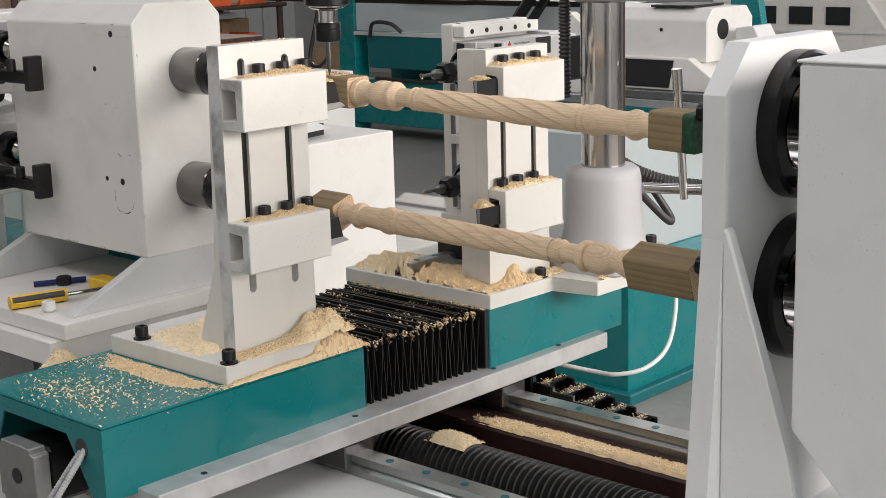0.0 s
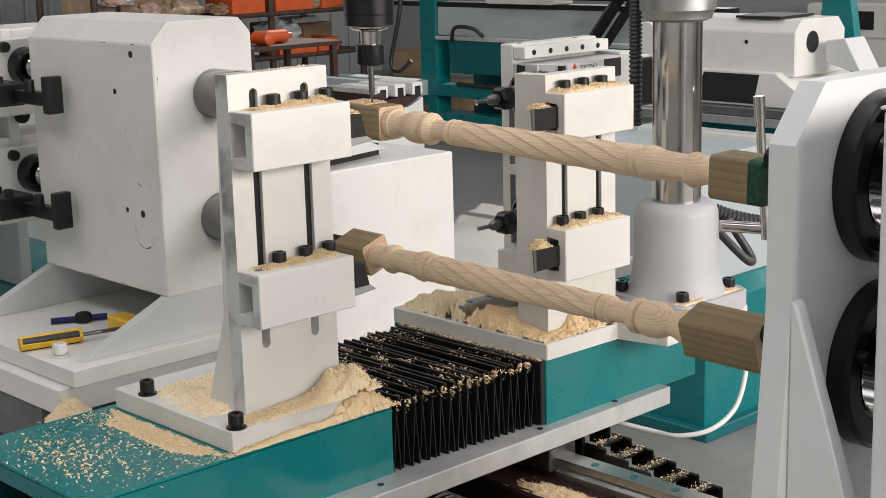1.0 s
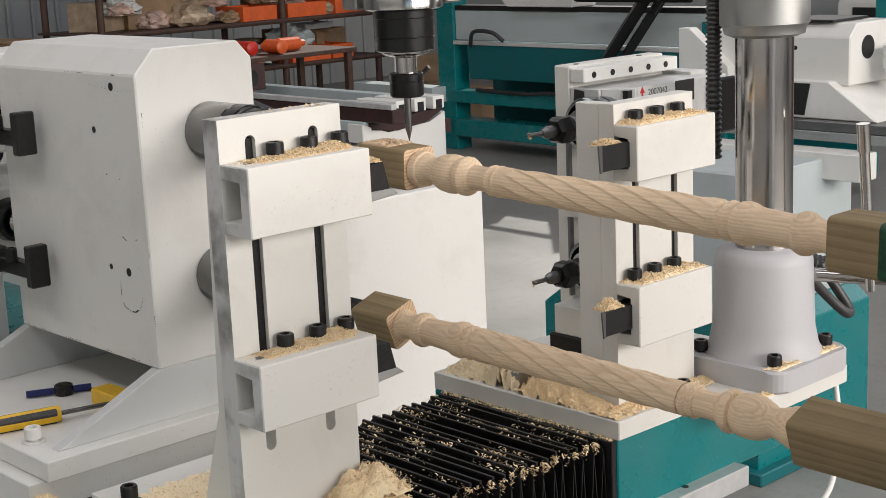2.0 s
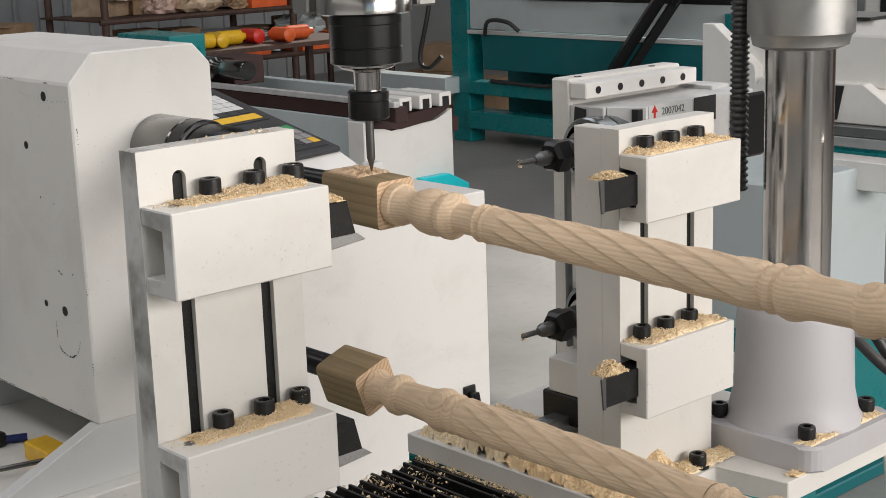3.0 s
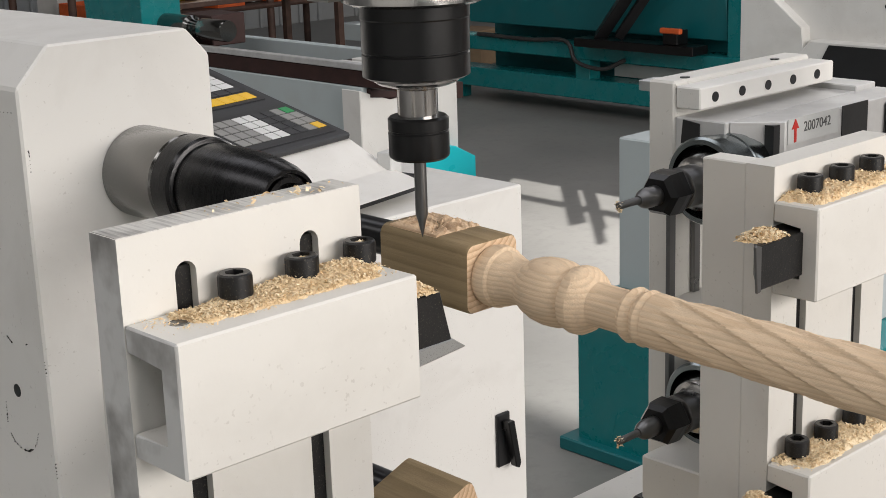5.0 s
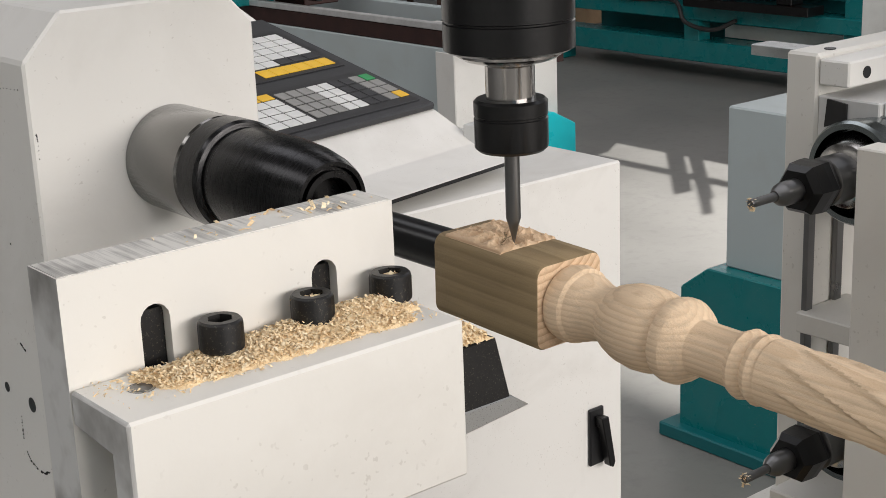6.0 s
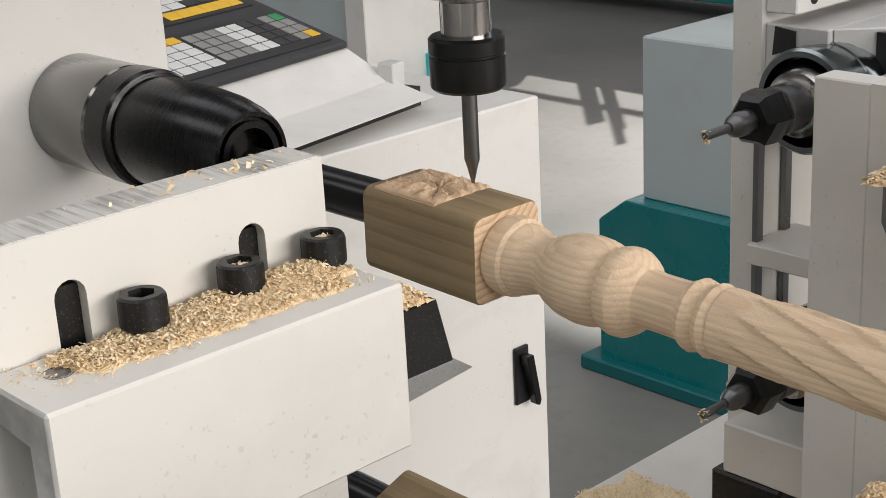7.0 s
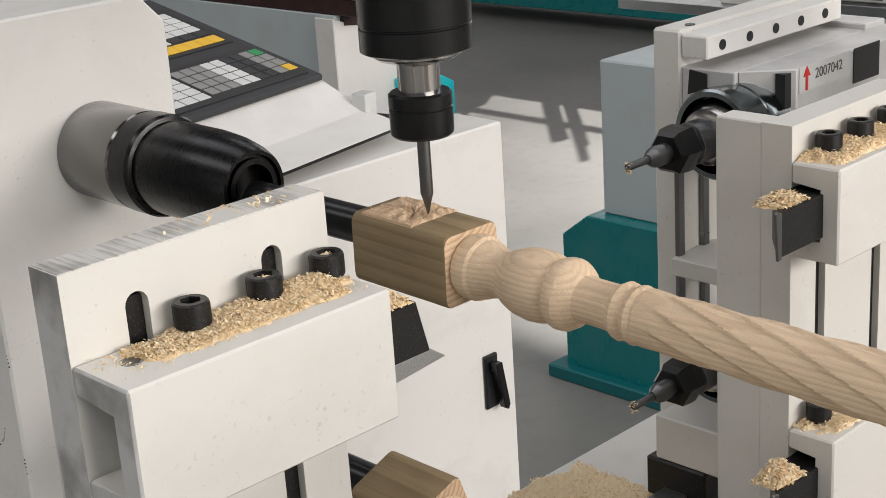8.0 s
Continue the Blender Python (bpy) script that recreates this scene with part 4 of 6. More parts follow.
for zz in (ZU + 0.013, ZL + 0.008):
    bm = bmesh.new()
    turned(bm, [(0.037, HY0 + 0.002), (0.0385, HY0 - 0.001), (0.0385, HY0 - 0.068), (0.037, HY0 - 0.070)], (SX, 0, zz), "y", 56)
    q = part("spindle_sleeve", bm, STEEL, head, "bright turned steel sleeve", smooth=35)
    bm = bmesh.new()
    turned(bm, [(0.0375, HY0 - 0.070), (0.039, HY0 - 0.073), (0.039, HY0 - 0.094), (0.0375, HY0 - 0.097), (0.0345, HY0 - 0.098), (0.0345, HY0 - 0.104), (0.0355, HY0 - 0.106), (0.0352, HY0 - 0.150), (0.0335, HY0 - 0.172), (0.0305, HY0 - 0.188), (0.0275, HY0 - 0.197), (0.0262, HY0 - 0.199), (0.0235, HY0 - 0.199), (0.0225, HY0 - 0.195), (0.021, HY0 - 0.195), (0.0205, HY0 - 0.199), (0.0165, HY0 - 0.199), (0.016, HY0 - 0.185), (0.012, HY0 - 0.185)], (SX, 0, zz), "y", 56)
    part("chuck_cap", bm, BLACKTURN, q, "black tapered chuck cap", smooth=24)
    bm = bmesh.new()
    turned(bm, [(0.0125, 0.30), (0.0125, 0.178), (0.011, 0.165)], (AX, 0, (zz + ZU) / 2 if zz > 1.05 else (zz + ZL) / 2), "y", 24)
    part("drive_bar", bm, BLACKOX_CLEAN, q, "black drive bar", smooth=35)

# ---- tailstock ----
tail = thing("tailstock", "pale grey welded tailstock plate with two black bearing rings", "tailstock", (0.29, -0.62, 0.66))
TX0, TX1, TY0, TY1 = 0.150, 0.430, -0.630, -0.602
ZT = (1.142, 0.952)
RH = 0.057
outline = [(TX0 - 0.035, 0.66), (TX1 + 0.06, 0.66), (TX1, 1.03), (TX1, 1.185), (TX1 - 0.05, 1.242), (TX0 + 0.048, 1.242), (TX0, 1.188), (TX0, 1.03)]
bm = bmesh.new()


def plate_with_holes(bm, outline, holes, y0, y1, seg=48):
    """A flat plate in x and z with round holes right through."""
    loops = [outline] + [[(cx + r * math.cos(2 * math.pi * i / seg), cz + r * math.sin(2 * math.pi * i / seg)) for i in range(seg)] for cx, cz, r in holes]
    edges = []
    for lp in loops:
        vs = [bm.verts.new((p[0], y0, p[1])) for p in lp]
        edges += [bm.edges.new((vs[i], vs[(i + 1) % len(vs)])) for i in range(len(vs))]
    ret = bmesh.ops.triangle_fill(bm, edges=edges, use_beauty=True)
    fs = [g for g in ret["geom"] if isinstance(g, bmesh.types.BMFace)]
    ex = bmesh.ops.extrude_face_region(bm, geom=fs)
    bmesh.ops.translate(bm, verts=[g for g in ex["geom"] if isinstance(g, bmesh.types.BMVert)], vec=(0, y1 - y0, 0))
    return bm


plate_with_holes(bm, outline, [(AX, ZT[0], RH + 0.006), (AX, ZT[1], RH + 0.006)], TY0, TY1)
part("face_plate", bm, TAILGREY, tail, "pale grey painted plate with chamfered shoulders")
bm = bmesh.new()
prism(bm, [(TY0 + 0.001, 1.045), (TY0 - 0.006, 1.042), (TY0 - 0.085, 0.80), (TY0 - 0.115, 0.66), (TY0 + 0.001, 0.66)], "x", TX0 - 0.002, TX0 + 0.016, 0.003)
part("gusset", bm, TAILGREY, tail, "welded grey gusset rib")
part("foot", one(0.05, 0.55, -1.25, -0.585, 0.62, 0.665, 0.003), TAILGREY, tail)
cap_screw(tail, 0.115, -0.60, 0.665, 0.011, 0.016, 0.004, True, mat=WHITE)
for n, zz in enumerate(ZT):
    bm = bmesh.new()
    turned(bm, [(RH, TY0 + 0.004), (RH, TY0 - 0.020), (RH + 0.005, TY0 - 0.024), (0.081, TY0 - 0.024), (0.085, TY0 - 0.020), (0.085, TY0 - 0.0005)], (AX, 0, zz), "y", 64, caps=False)
    rg = part("bearing_ring", bm, BLACKOX_CLEAN, tail, "glossy black bearing ring", smooth=35)
    bm = bmesh.new()
    turned(bm, [(RH - 0.001, TY0 - 0.022), (RH - 0.007, TY0 - 0.018), (RH - 0.007, TY1), (RH - 0.001, TY1)], (AX, 0, zz), "y", 64, caps=False)
    part("bearing_race", bm, CHROME, rg, "bright steel race", smooth=35)
    for k in range(3):
        a = radians(118 + 120 * k) if n == 0 else radians(160 + 120 * k)
        bm = bmesh.new()
        turned(bm, [(0.0065, -0.012), (0.0065, 0.0), (0.0055, 0.001)], (AX + 0.071 * math.cos(a), TY0 - 0.0235, zz + 0.071 * math.sin(a)), "y", 18)
        part("ring_bolt", bm, BLACKOX_CLEAN, rg, smooth=35)
    bm = bmesh.new()
    turned(bm, [(0.012, -0.505), (0.0135, -0.515), (0.0135, -0.62), (0.027, -0.622), (0.027, -0.80)], (AX, 0, (zz + (ZU if n == 0 else ZL)) / 2), "y", 32)
    part("tail_spindle", bm, BLACKOX_CLEAN, tail, "black tail spindle", smooth=35)
cover = thing("drive_cover", "pale grey sheet-steel drive cover with a dusty top", "machine cover", (0.3, -1.0, 0.66))
bm = bmesh.new()
prism(bm, [(-0.720, 1.228), (-1.30, 1.228), (-1.30, 0.70), (-0.85, 0.70), (-0.720, 0.835)], "x", 0.143, 0.46, 0.003)
part("cover", bm, TAILGREY, cover)
part("lid", one(0.141, 0.462, -1.30, -0.718, 1.2285, 1.2315, 0.001), TAILGREY, cover, "pale grey sheet lid")
bm = bmesh.new()
rng = random.Random(9)
chips(bm, lambda: Vector((rng.uniform(0.15, 0.4), rng.uniform(-1.1, -0.74), 1.2318)), 60, (0.001, 0.003), rng)
solo("chips_on_cover", bm, DUST, "a few wood chips on the drive cover", "sawdust", kind="stuff")


# ---- the two turned balusters ----
def baluster(name, label, y_a, sign, z_axis, len_a, len_b, carve, green, turn0):
    """A turned baluster along Y. y_a: where the turned part begins at its bulb end; sign: its way along Y."""
    L = 0.535
    th = thing(name, label, "baluster", (AX, y_a + sign * L / 2, z_axis))
    bulb = [(0.0000, 0.0165), (0.0006, 0.0218), (0.0057, 0.0230), (0.0113, 0.0222), (0.0130, 0.0200), (0.0178, 0.0196), (0.0199, 0.0185), (0.0247, 0.0170), (0.0289, 0.0160), (0.0330, 0.0164), (0.0386, 0.0200), (0.0471, 0.0230), (0.0570, 0.0242), (0.0649, 0.0236), (0.0717, 0.0216), (0.0751, 0.0186), (0.0762, 0.0230), (0.0796, 0.0240), (0.0840, 0.0238), (0.0890, 0.0208), (0.0925, 0.0170), (0.0940, 0.0156), (0.0997, 0.0150), (0.1129, 0.0150), (0.1200, 0.0154), (0.1204, 0.0172), (0.1237, 0.0190), (0.1270, 0.0180), (0.1293, 0.0160), (0.1311, 0.0178), (0.1342, 0.0192), (0.1378, 0.0180), (0.1405, 0.0162)]
    far = [(0.407, 0.0195), (0.409, 0.0178), (0.411, 0.0195), (0.415, 0.0214), (0.420, 0.0204), (0.4225, 0.0182), (0.426, 0.0215), (0.432, 0.0232), (0.439, 0.0224), (0.446, 0.0196), (0.454, 0.0184), (0.482, 0.0174), (0.490, 0.0176), (0.4915, 0.0202), (0.497, 0.0224), (0.503, 0.0218), (0.5085, 0.0186), (0.514, 0.0164), (0.521, 0.0158), (0.528, 0.0172), (0.534, 0.0205), (0.535, 0.0165)]
    prof = [(s, r, 0) for s, r in bulb] + [(0.139 + 0.270 * k / 130, 0.0163 + 0.0024 * (k / 130), 1) for k in range(131)] + [(s, r, 0) for s, r in far]
    prof = [((s * 0.95 if s < 0.143 else s if tw else L - (L - s) * 0.95), r if tw else r * 0.89, tw) for s, r, tw in prof]
    seg = 96
    bm = bmesh.new()
    rings = []
    for s, r, tw in prof:
        ring = []
        for i in range(seg):
            a = 2 * math.pi * i / seg
            rr = r
            if tw:
                f = min(1, (s - 0.137) / 0.016, (0.411 - s) / 0.016)
                ph = (8 * a / (2 * math.pi) + turn0 + 8 * sign * (s - 0.13) / 0.36) % 1.0
                cut = (ph ** 1.6 if ph < 0.86 else (0.86 ** 1.6) * (1 - ph) / 0.14)
                rr = r + (cut - 0.62) * 0.0021 * max(0, f)
            rr += 0.00022 * noise.noise(Vector((s * 260, a * 7, turn0 * 9))) + 0.00022 * noise.noise(Vector((s * 900, a * 26, turn0 * 9)))
            ring.append(bm.verts.new((AX + rr * math.cos(a), y_a + sign * s, z_axis + rr * math.sin(a))))
        rings.append(ring)
    for a, b in zip(rings, rings[1:]):
        for i in range(seg):
            bm.faces.new((a[i], a[(i + 1) % seg], b[(i + 1) % seg], b[i]))
    bm.faces.new(rings[0])
    bm.faces.new(rings[-1][::-1])
    part("turned_shaft", bm, PINE, th, "pale turned pine with spiral flutes and beads", smooth=26)
    for y0, ln, sg, first in ((y_a, len_a, -sign, True), (y_a + sign * L, len_b, sign, False)):
        bm = bmesh.new()
        q, n, h = 0.006, 4, 0.0230 if first == (sign < 0) else 0.0245
        sec = []
        for (sx, sz) in ((1, 1), (-1, 1), (-1, -1), (1, -1)):
            for k in range(n + 1):
                a = math.atan2(sz, sx) - math.pi / 4 + math.pi / 2 * k / n
                sec.append((sx * (h - q) + q * math.cos(a), sz * (h - q) + q * math.sin(a)))
        m = len(sec)
        stations = [0.0, 0.0012, ln * 0.25, ln * 0.5, ln * 0.75, ln - 0.001, ln]
        rr = []
        for j, d in enumerate(stations):
            sc = 0.975 if j in (0, len(stations) - 1) else 1.0
            rr.append([bm.verts.new((AX + x * sc + 0.0003 * noise.noise(Vector((d * 90, k, z_axis))), y0 + sg * d, z_axis + z * sc)) for k, (x, z) in enumerate(sec)])
        for a, b in zip(rr, rr[1:]):
            for k in range(m):
                bm.faces.new((a[k], a[(k + 1) % m], b[(k + 1) % m], b[k]))
        for face in (bm.faces.new(rr[0]), bm.faces.new(rr[-1])):
            face.material_index = 1
        if green and not first:
            for f in bm.faces:
                if abs(f.calc_center_median().y - (y0 + sg * ln)) < 0.012:
                    f.material_index = 2
        part("square_end", bm, [PINE_OLD, PINE_END, GREEN], th, "square block of darker treated pine with sawn end grain", smooth=30)
    return th


up = baluster("turned_baluster", "turned pine baluster with square ends and a green-dyed tip", 0.092, -1, ZU, 0.082, 0.066, True, True, 0.2)
lo = baluster("turned_baluster", "turned pine baluster with square ends, held below the other", -0.406, 1, ZL, 0.100, 0.062, False, False, 0.6)
# half-carved rosette on the upper block
CZ = ZU + 0.0230
bm = bmesh.new()
n, cx0, cx1, cy0, cy1 = 60, AX - 0.0200, AX + 0.0200, 0.122, 0.1685
vs = {}
for i in range(n + 1):
    for j in range(n + 1):
        u, v = i / n, j / n
        x, y = cx0 + (cx1 - cx0) * u, cy0 + (cy1 - cy0) * v
        dx, dy = x - AX, y - 0.140
        r, a = math.hypot(dx, dy), math.atan2(dy, dx)
        petal = 0.0022 * math.cos(9 * a + 1.0) * max(0, min(1, r / 0.006)) * max(0, 1 - r / 0.030)
        bowl = -0.0022 * math.exp(-(r / 0.007) ** 2)
        rag = 0.0011 * noise.noise(Vector((x * 480, y * 480, 0))) + 0.0008 * noise.noise(Vector((x * 1300, y * 1300, 3)))
        edge = min(u, 1 - u, v, 1 - v)
        z = CZ + 0.0004 + (petal + bowl + rag) * min(1, edge * 12) + (0.0012 * min(1, edge * 12))
        if edge == 0:
            z = CZ - 0.0008
        vs[i, j] = bm.verts.new((x, y + 0.002 * noise.noise(Vector((x * 200, 0, 5))) * (1 if j == 0 else 0), z))
for i in range(n):
    for j in range(n):
        bm.faces.new((vs[i, j], vs[i + 1, j], vs[i + 1, j + 1], vs[i, j + 1]))
rng = random.Random(3)
chips(bm, lambda: Vector((rng.uniform(cx0, cx1), rng.uniform(cy0 + 0.002, cy1), CZ + rng.uniform(0.0005, 0.002))), 40, (0.0006, 0.0016), rng)
part("carved_rosette", bm, PINE_END, up, "rough half-carved rosette on the block's top", smooth=50)

# both pieces sag slightly towards the tailstock; the lower one stopped part-turned
for ob, zc, sag, spin in ((up, ZU, 1.6, 0.0), (lo, ZL, 1.0, -20.0)):
    dy = 0.13 - ob.location.y
    ob.rotation_euler.x = radians(sag)
    ob.rotation_euler.y = radians(spin)
    ob.location.z = zc - dy * math.tan(radians(sag))

# ---- routing spindle, which moves ----
spindle = thing("routing_spindle", "black and steel routing spindle with a pointed bit", "spindle", (0, 0, 0))
bm = bmesh.new()
turned(bm, [(0.0002, 0.0), (0.0028, 0.011), (0.0040, 0.015), (0.0040, 0.054)], (0, 0, 0), "z", 20)
part("router_bit", bm, DARKSTEEL, spindle, "pointed steel engraving bit", smooth=40)
bm = bmesh.new()
turned(bm, [(0.010, 0.0515), (0.0172, 0.0517), (0.0190, 0.0533), (0.0193, 0.0545), (0.0193, 0.0688), (0.0187, 0.0692), (0.0187, 0.0702), (0.0193, 0.0706), (0.0193, 0.0775), (0.0178, 0.079)], (0, 0, 0), "z", 40)
nut = part("collet_nut", bm, BLACKOX_CLEAN, spindle, "black knurled collet nut", smooth=22)
bm = bmesh.new()
turned(bm, [(0.0128, 0.0785), (0.0128, 0.096), (0.0134, 0.0965)], (0, 0, 0), "z", 40)
part("spindle_nose", bm, CHROME, spindle, smooth=35)
bm = bmesh.new()
turned(bm, [(0.0134, 0.0965), (0.024, 0.0995), (0.027, 0.1015), (0.027, 0.1035)], (0, 0, 0), "z", 48)
part("seal_ring", bm, CHROME, spindle, "bright seal ring", smooth=30)
bm = bmesh.new()
turned(bm, [(0.031, 0.1035), (0.0338, 0.105), (0.0338, 0.1185), (0.0330, 0.1190), (0.0330, 0.1198), (0.0338, 0.1203), (0.0338, 0.140), (0.0344, 0.141), (0.0344, 0.149)], (0, 0, 0), "z", 56)
part("front_cap", bm, BLACKOX_CLEAN, spindle, "glossy black front cap", smooth=30)
bm = bmesh.new()
turned(bm, [(0.040, 0.149), (0.0445, 0.151), (0.0445, 0.164), (0.0435, 0.166)], (0, 0, 0), "z", 56)
part("clamp_flange", bm, CHROME, spindle, "bright steel clamp flange", smooth=30)
bm = bmesh.new()
turned(bm, [(0.042, 0.165), (0.042, 0.38)], (0, 0, 0), "z", 56)
part("motor_body", bm, SILVER, spindle, "grey spindle motor body", smooth=30)
bm = bmesh.new()
block(bm, -0.035, 0.080, 0.040, 0.065, 0.150, 0.38, 0.002)
block(bm, 0.049, 0.072, -0.02, 0.041, 0.153, 0.38, 0.002)
part("mount_bracket", bm, SILVER, spindle, "grey mounting bracket")


# ---- control cabinet and its sloping console ----
cab = thing("control_cabinet", "white sheet-steel control cabinet with a black swing latch", "cabinet", (1.0, 1.3, 0.0))
part("body", one(0.46, 1.304, 1.016, 1.54, 0.08, 0.906, 0.003), WHITE, cab)
part("plinth", one(0.48, 1.29, 1.04, 1.52, 0.0, 0.08, 0.0), TRIM_AND_SHADE, cab)
bm = one(1.230, 1.260, 1.010, 1.0165, 0.445, 0.537, 0.002)
lt = part("latch", bm, TRIM_AND_SHADE, cab, "black swing latch")
bm = bmesh.new()
prism(bm, [(1.237, 0.527), (1.252, 0.527), (1.266, 0.450), (1.262, 0.441), (1.254, 0.445)], "y", 0.992, 1.006, 0.0015)
block(bm, 1.239, 1.250, 1.000, 1.012, 0.510, 0.526, 0.001)
part("latch_handle", bm, BLACKOX_CLEAN, lt)
con = thing("operator_console", "white sloping operator console with a dark membrane keyboard", "control panel", (0.8, 1.4, 0.90))
KY0, KZ0, KY1, KZ1 = 1.251, 1.005, 1.640, 1.118
bm = bmesh.new()
prism(bm, [(1.090, 0.945), (1.171, 0.962), (KY0, KZ0), (KY1, KZ1), (1.70, 1.15), (1.82, 1.15), (1.82, 0.901), (1.30, 0.901)], "x", 0.40, 1.10, 0.002)
part("housing", bm, WHITE, con, "white folded housing")
# no hollow here: a solid black block gives the shade under the housing
part("recess", one(0.42, 1.13, 1.14, 1.50, 0.901, 0.950, 0), TRIM_AND_SHADE, con, "solid black block painted in as the shade under the console")
part("support_post", one(1.09, 1.12, 1.16, 1.19, 0.901, 0.99, 0.002), GREYPAINT, con)
slope = math.atan2(KZ1 - KZ0, KY1 - KY0)
KM = Matrix.Translation((0, KY0, KZ0)) @ Matrix.Rotation(slope, 4, "X")   # panel plane: x along, y up the slope
KL = math.hypot(KY1 - KY0, KZ1 - KZ0)


def on_panel(bm, x0, x1, v0, v1, h0, h1, bevel=0.0):
    n0 = len(bm.verts)
    block(bm, x0, x1, v0, v1, h0, h1, bevel)
    bm.verts.ensure_lookup_table()
    for v in bm.verts[n0:]:
        v.co = KM @ v.co
    return bm


pan = part("keyboard_panel", on_panel(bmesh.new(), 0.44, 1.098, 0.002, KL - 0.004, 0.0, 0.012, 0.003), DARKPANEL, con, "dark grey keyboard panel")
part("upper_bezel", on_panel(bmesh.new(), 0.70, 1.075, 0.180, 0.345, 0.0115, 0.014, 0.001), TRIM_AND_SHADE, con, "black inset bezel")
part("lower_bezel", on_panel(bmesh.new(), 0.70, 1.080, 0.020, 0.150, 0.0115, 0.014, 0.001), TRIM_AND_SHADE, con, "black inset bezel")
part("card_slot", on_panel(bmesh.new(), 0.70, 0.86, 0.196, 0.204, 0.0135, 0.0152, 0.0), ALU, con)
rng = random.Random(12)
for c in range(8):
    for r in range(5):
        m = KEYGREY if c < 4 else (DARKPANEL if (r == 0 and c > 4) else KEYWHITE)
        if c < 4 and r < 2:
            m = KEYWHITE
        x, v = 0.815 + c * 0.031, 0.222 + r * 0.022
        part("key", on_panel(bmesh.new(), x, x + 0.0287, v, v + 0.0195, 0.0138, 0.0155, 0.0008), m, con)
for c in range(6):
    x = 0.905 + c * 0.0265
    part("key", on_panel(bmesh.new(), x, x + 0.0255, 0.190, 0.216, 0.0138, 0.0155, 0.0008), KEYYELLOW, con)
for c in range(4):
    for r in range(5):
        x, v = 0.748 + c * 0.0285, 0.034 + r * 0.022
        part("key", on_panel(bmesh.new(), x, x + 0.0262, v, v + 0.0195, 0.0138, 0.0155, 0.0008), KEYYELLOW if r == 4 else KEYWHITE, con)
for c in range(9):
    for r in range(4):
        x, v = 0.868 + c * 0.0235, 0.040 + r * 0.0245
        m = (KEYGREY if c < 3 else KEYWHITE if c < 5 else DARKPANEL if c < 7 else KEYGREY)
        if c == 8 and r == 3:
            m = KEYGREEN
        if c == 8 and r == 0:
            m = KEYYELLOW
        part("key", on_panel(bmesh.new(), x, x + 0.021, v, v + 0.0215, 0.0138, 0.0155, 0.0008), m, con)

# ---- a second lathe bed behind the console ----
b2 = thing("second_lathe_bed", "long blue-grey lathe bed with dark rails and a white end", "lathe bed", (2.3, 4.0, 0.0))
part("side_panel", one(2.2, 2.24, 2.55, 6.7, 0.42, 0.935, 0.003), BLUEGREY, b2, "blue-grey bed side")
part("rail_bar", one(2.205, 2.26, 2.40, 6.7, 0.9355, 0.985, 0.003), MAROON, b2, "dark red-brown slide bar")
part("rail_edge", one(2.20, 2.225, 2.40, 6.7, 0.9855, 1.005, 0.002), ALU, b2)
part("rear_panel", one(2.54, 2.578, 2.6205, 6.7, 0.42, 0.985, 0.003), BLUEGREY, b2)
part("bed_floor", one(2.24, 2.62, 2.55, 6.7, 0.85, 0.90, 0.0), MAROON, b2)
part("bed_foot", one(2.24, 2.62, 2.9, 6.4, 0.4215, 0.50, 0.0), TEAL_DARK, b2)
bm = bmesh.new()
prism(bm, [(2.18, 0.42), (2.58, 0.42), (2.58, 0.935), (2.50, 0.90), (2.30, 0.885), (2.18, 0.93)], "y", 2.535, 2.62, 0.003)
part("white_end", bm, WHITE, b2, "white painted end block")
part("cyan_flange", prism(bmesh.new(), [(2.40, 0.30), (2.62, 0.30), (2.62, 0.668), (2.53, 0.715), (2.40, 0.715)], "y", 2.50, 2.5345, 0.003), CYAN, b2, "bright cyan flange")
for yy in (2.64, 6.0):
    part("bed_leg", one(2.26, 2.60, yy, yy + 0.25, -0.041, 0.4195, 0.003), TEAL_DARK, b2, "dark teal leg")
part("chip_chute", prism(bmesh.new(), [(2.22, 0.905), (2.34, 0.89), (2.48, 0.905), (2.56, 0.94), (2.56, 0.95), (2.22, 0.93)], "y", 2.53, 3.0), MAROON, b2, "dark chip chute")
for k in range(4):
    x = 2.22 + 0.09 * k
    bm = bmesh.new()
    prism(bm, [(x, 0.952), (x + 0.055, 0.952), (x + 0.055, 0.998), (x, 0.998)], "y", 2.50, 2.72, 0.002)
    st = solo("square_tool_block", bm, WHITE, "white square tool block with a slotted end, on the bed", "tool block", group="tool blocks on the second bed")
    # slot is uncut: a thin black sheet paints its shade on the end
    part("slot", one(x + 0.013, x + 0.042, 2.4985, 2.5002, 0.9525, 0.985, 0), TRIM_AND_SHADE, st)
tb = thing("teal_bracket", "bright teal bracket with a dark turned spindle on the bed", "bracket", (2.2, 3.9, 0.98))
bm = bmesh.new()
prism(bm, [(3.62, 0.985), (3.98, 0.985), (4.0, 1.175), (3.62, 1.175)], "x", 2.14, 2.30, 0.003)
part("bracket_body", bm, TEAL, tb)
bm = bmesh.new()
turned(bm, [(0.034, 3.26), (0.036, 3.265), (0.036, 3.40), (0.030, 3.41), (0.030, 3.46), (0.042, 3.47), (0.042, 3.62)], (2.24, 0, 1.055), "y", 28)
part("spindle", bm, STEEL, tb, smooth=35)
bm = one(2.30, 2.44, 3.44, 3.62, 0.985, 1.09, 0.003)
part("slide_box", bm, MAROON, tb)

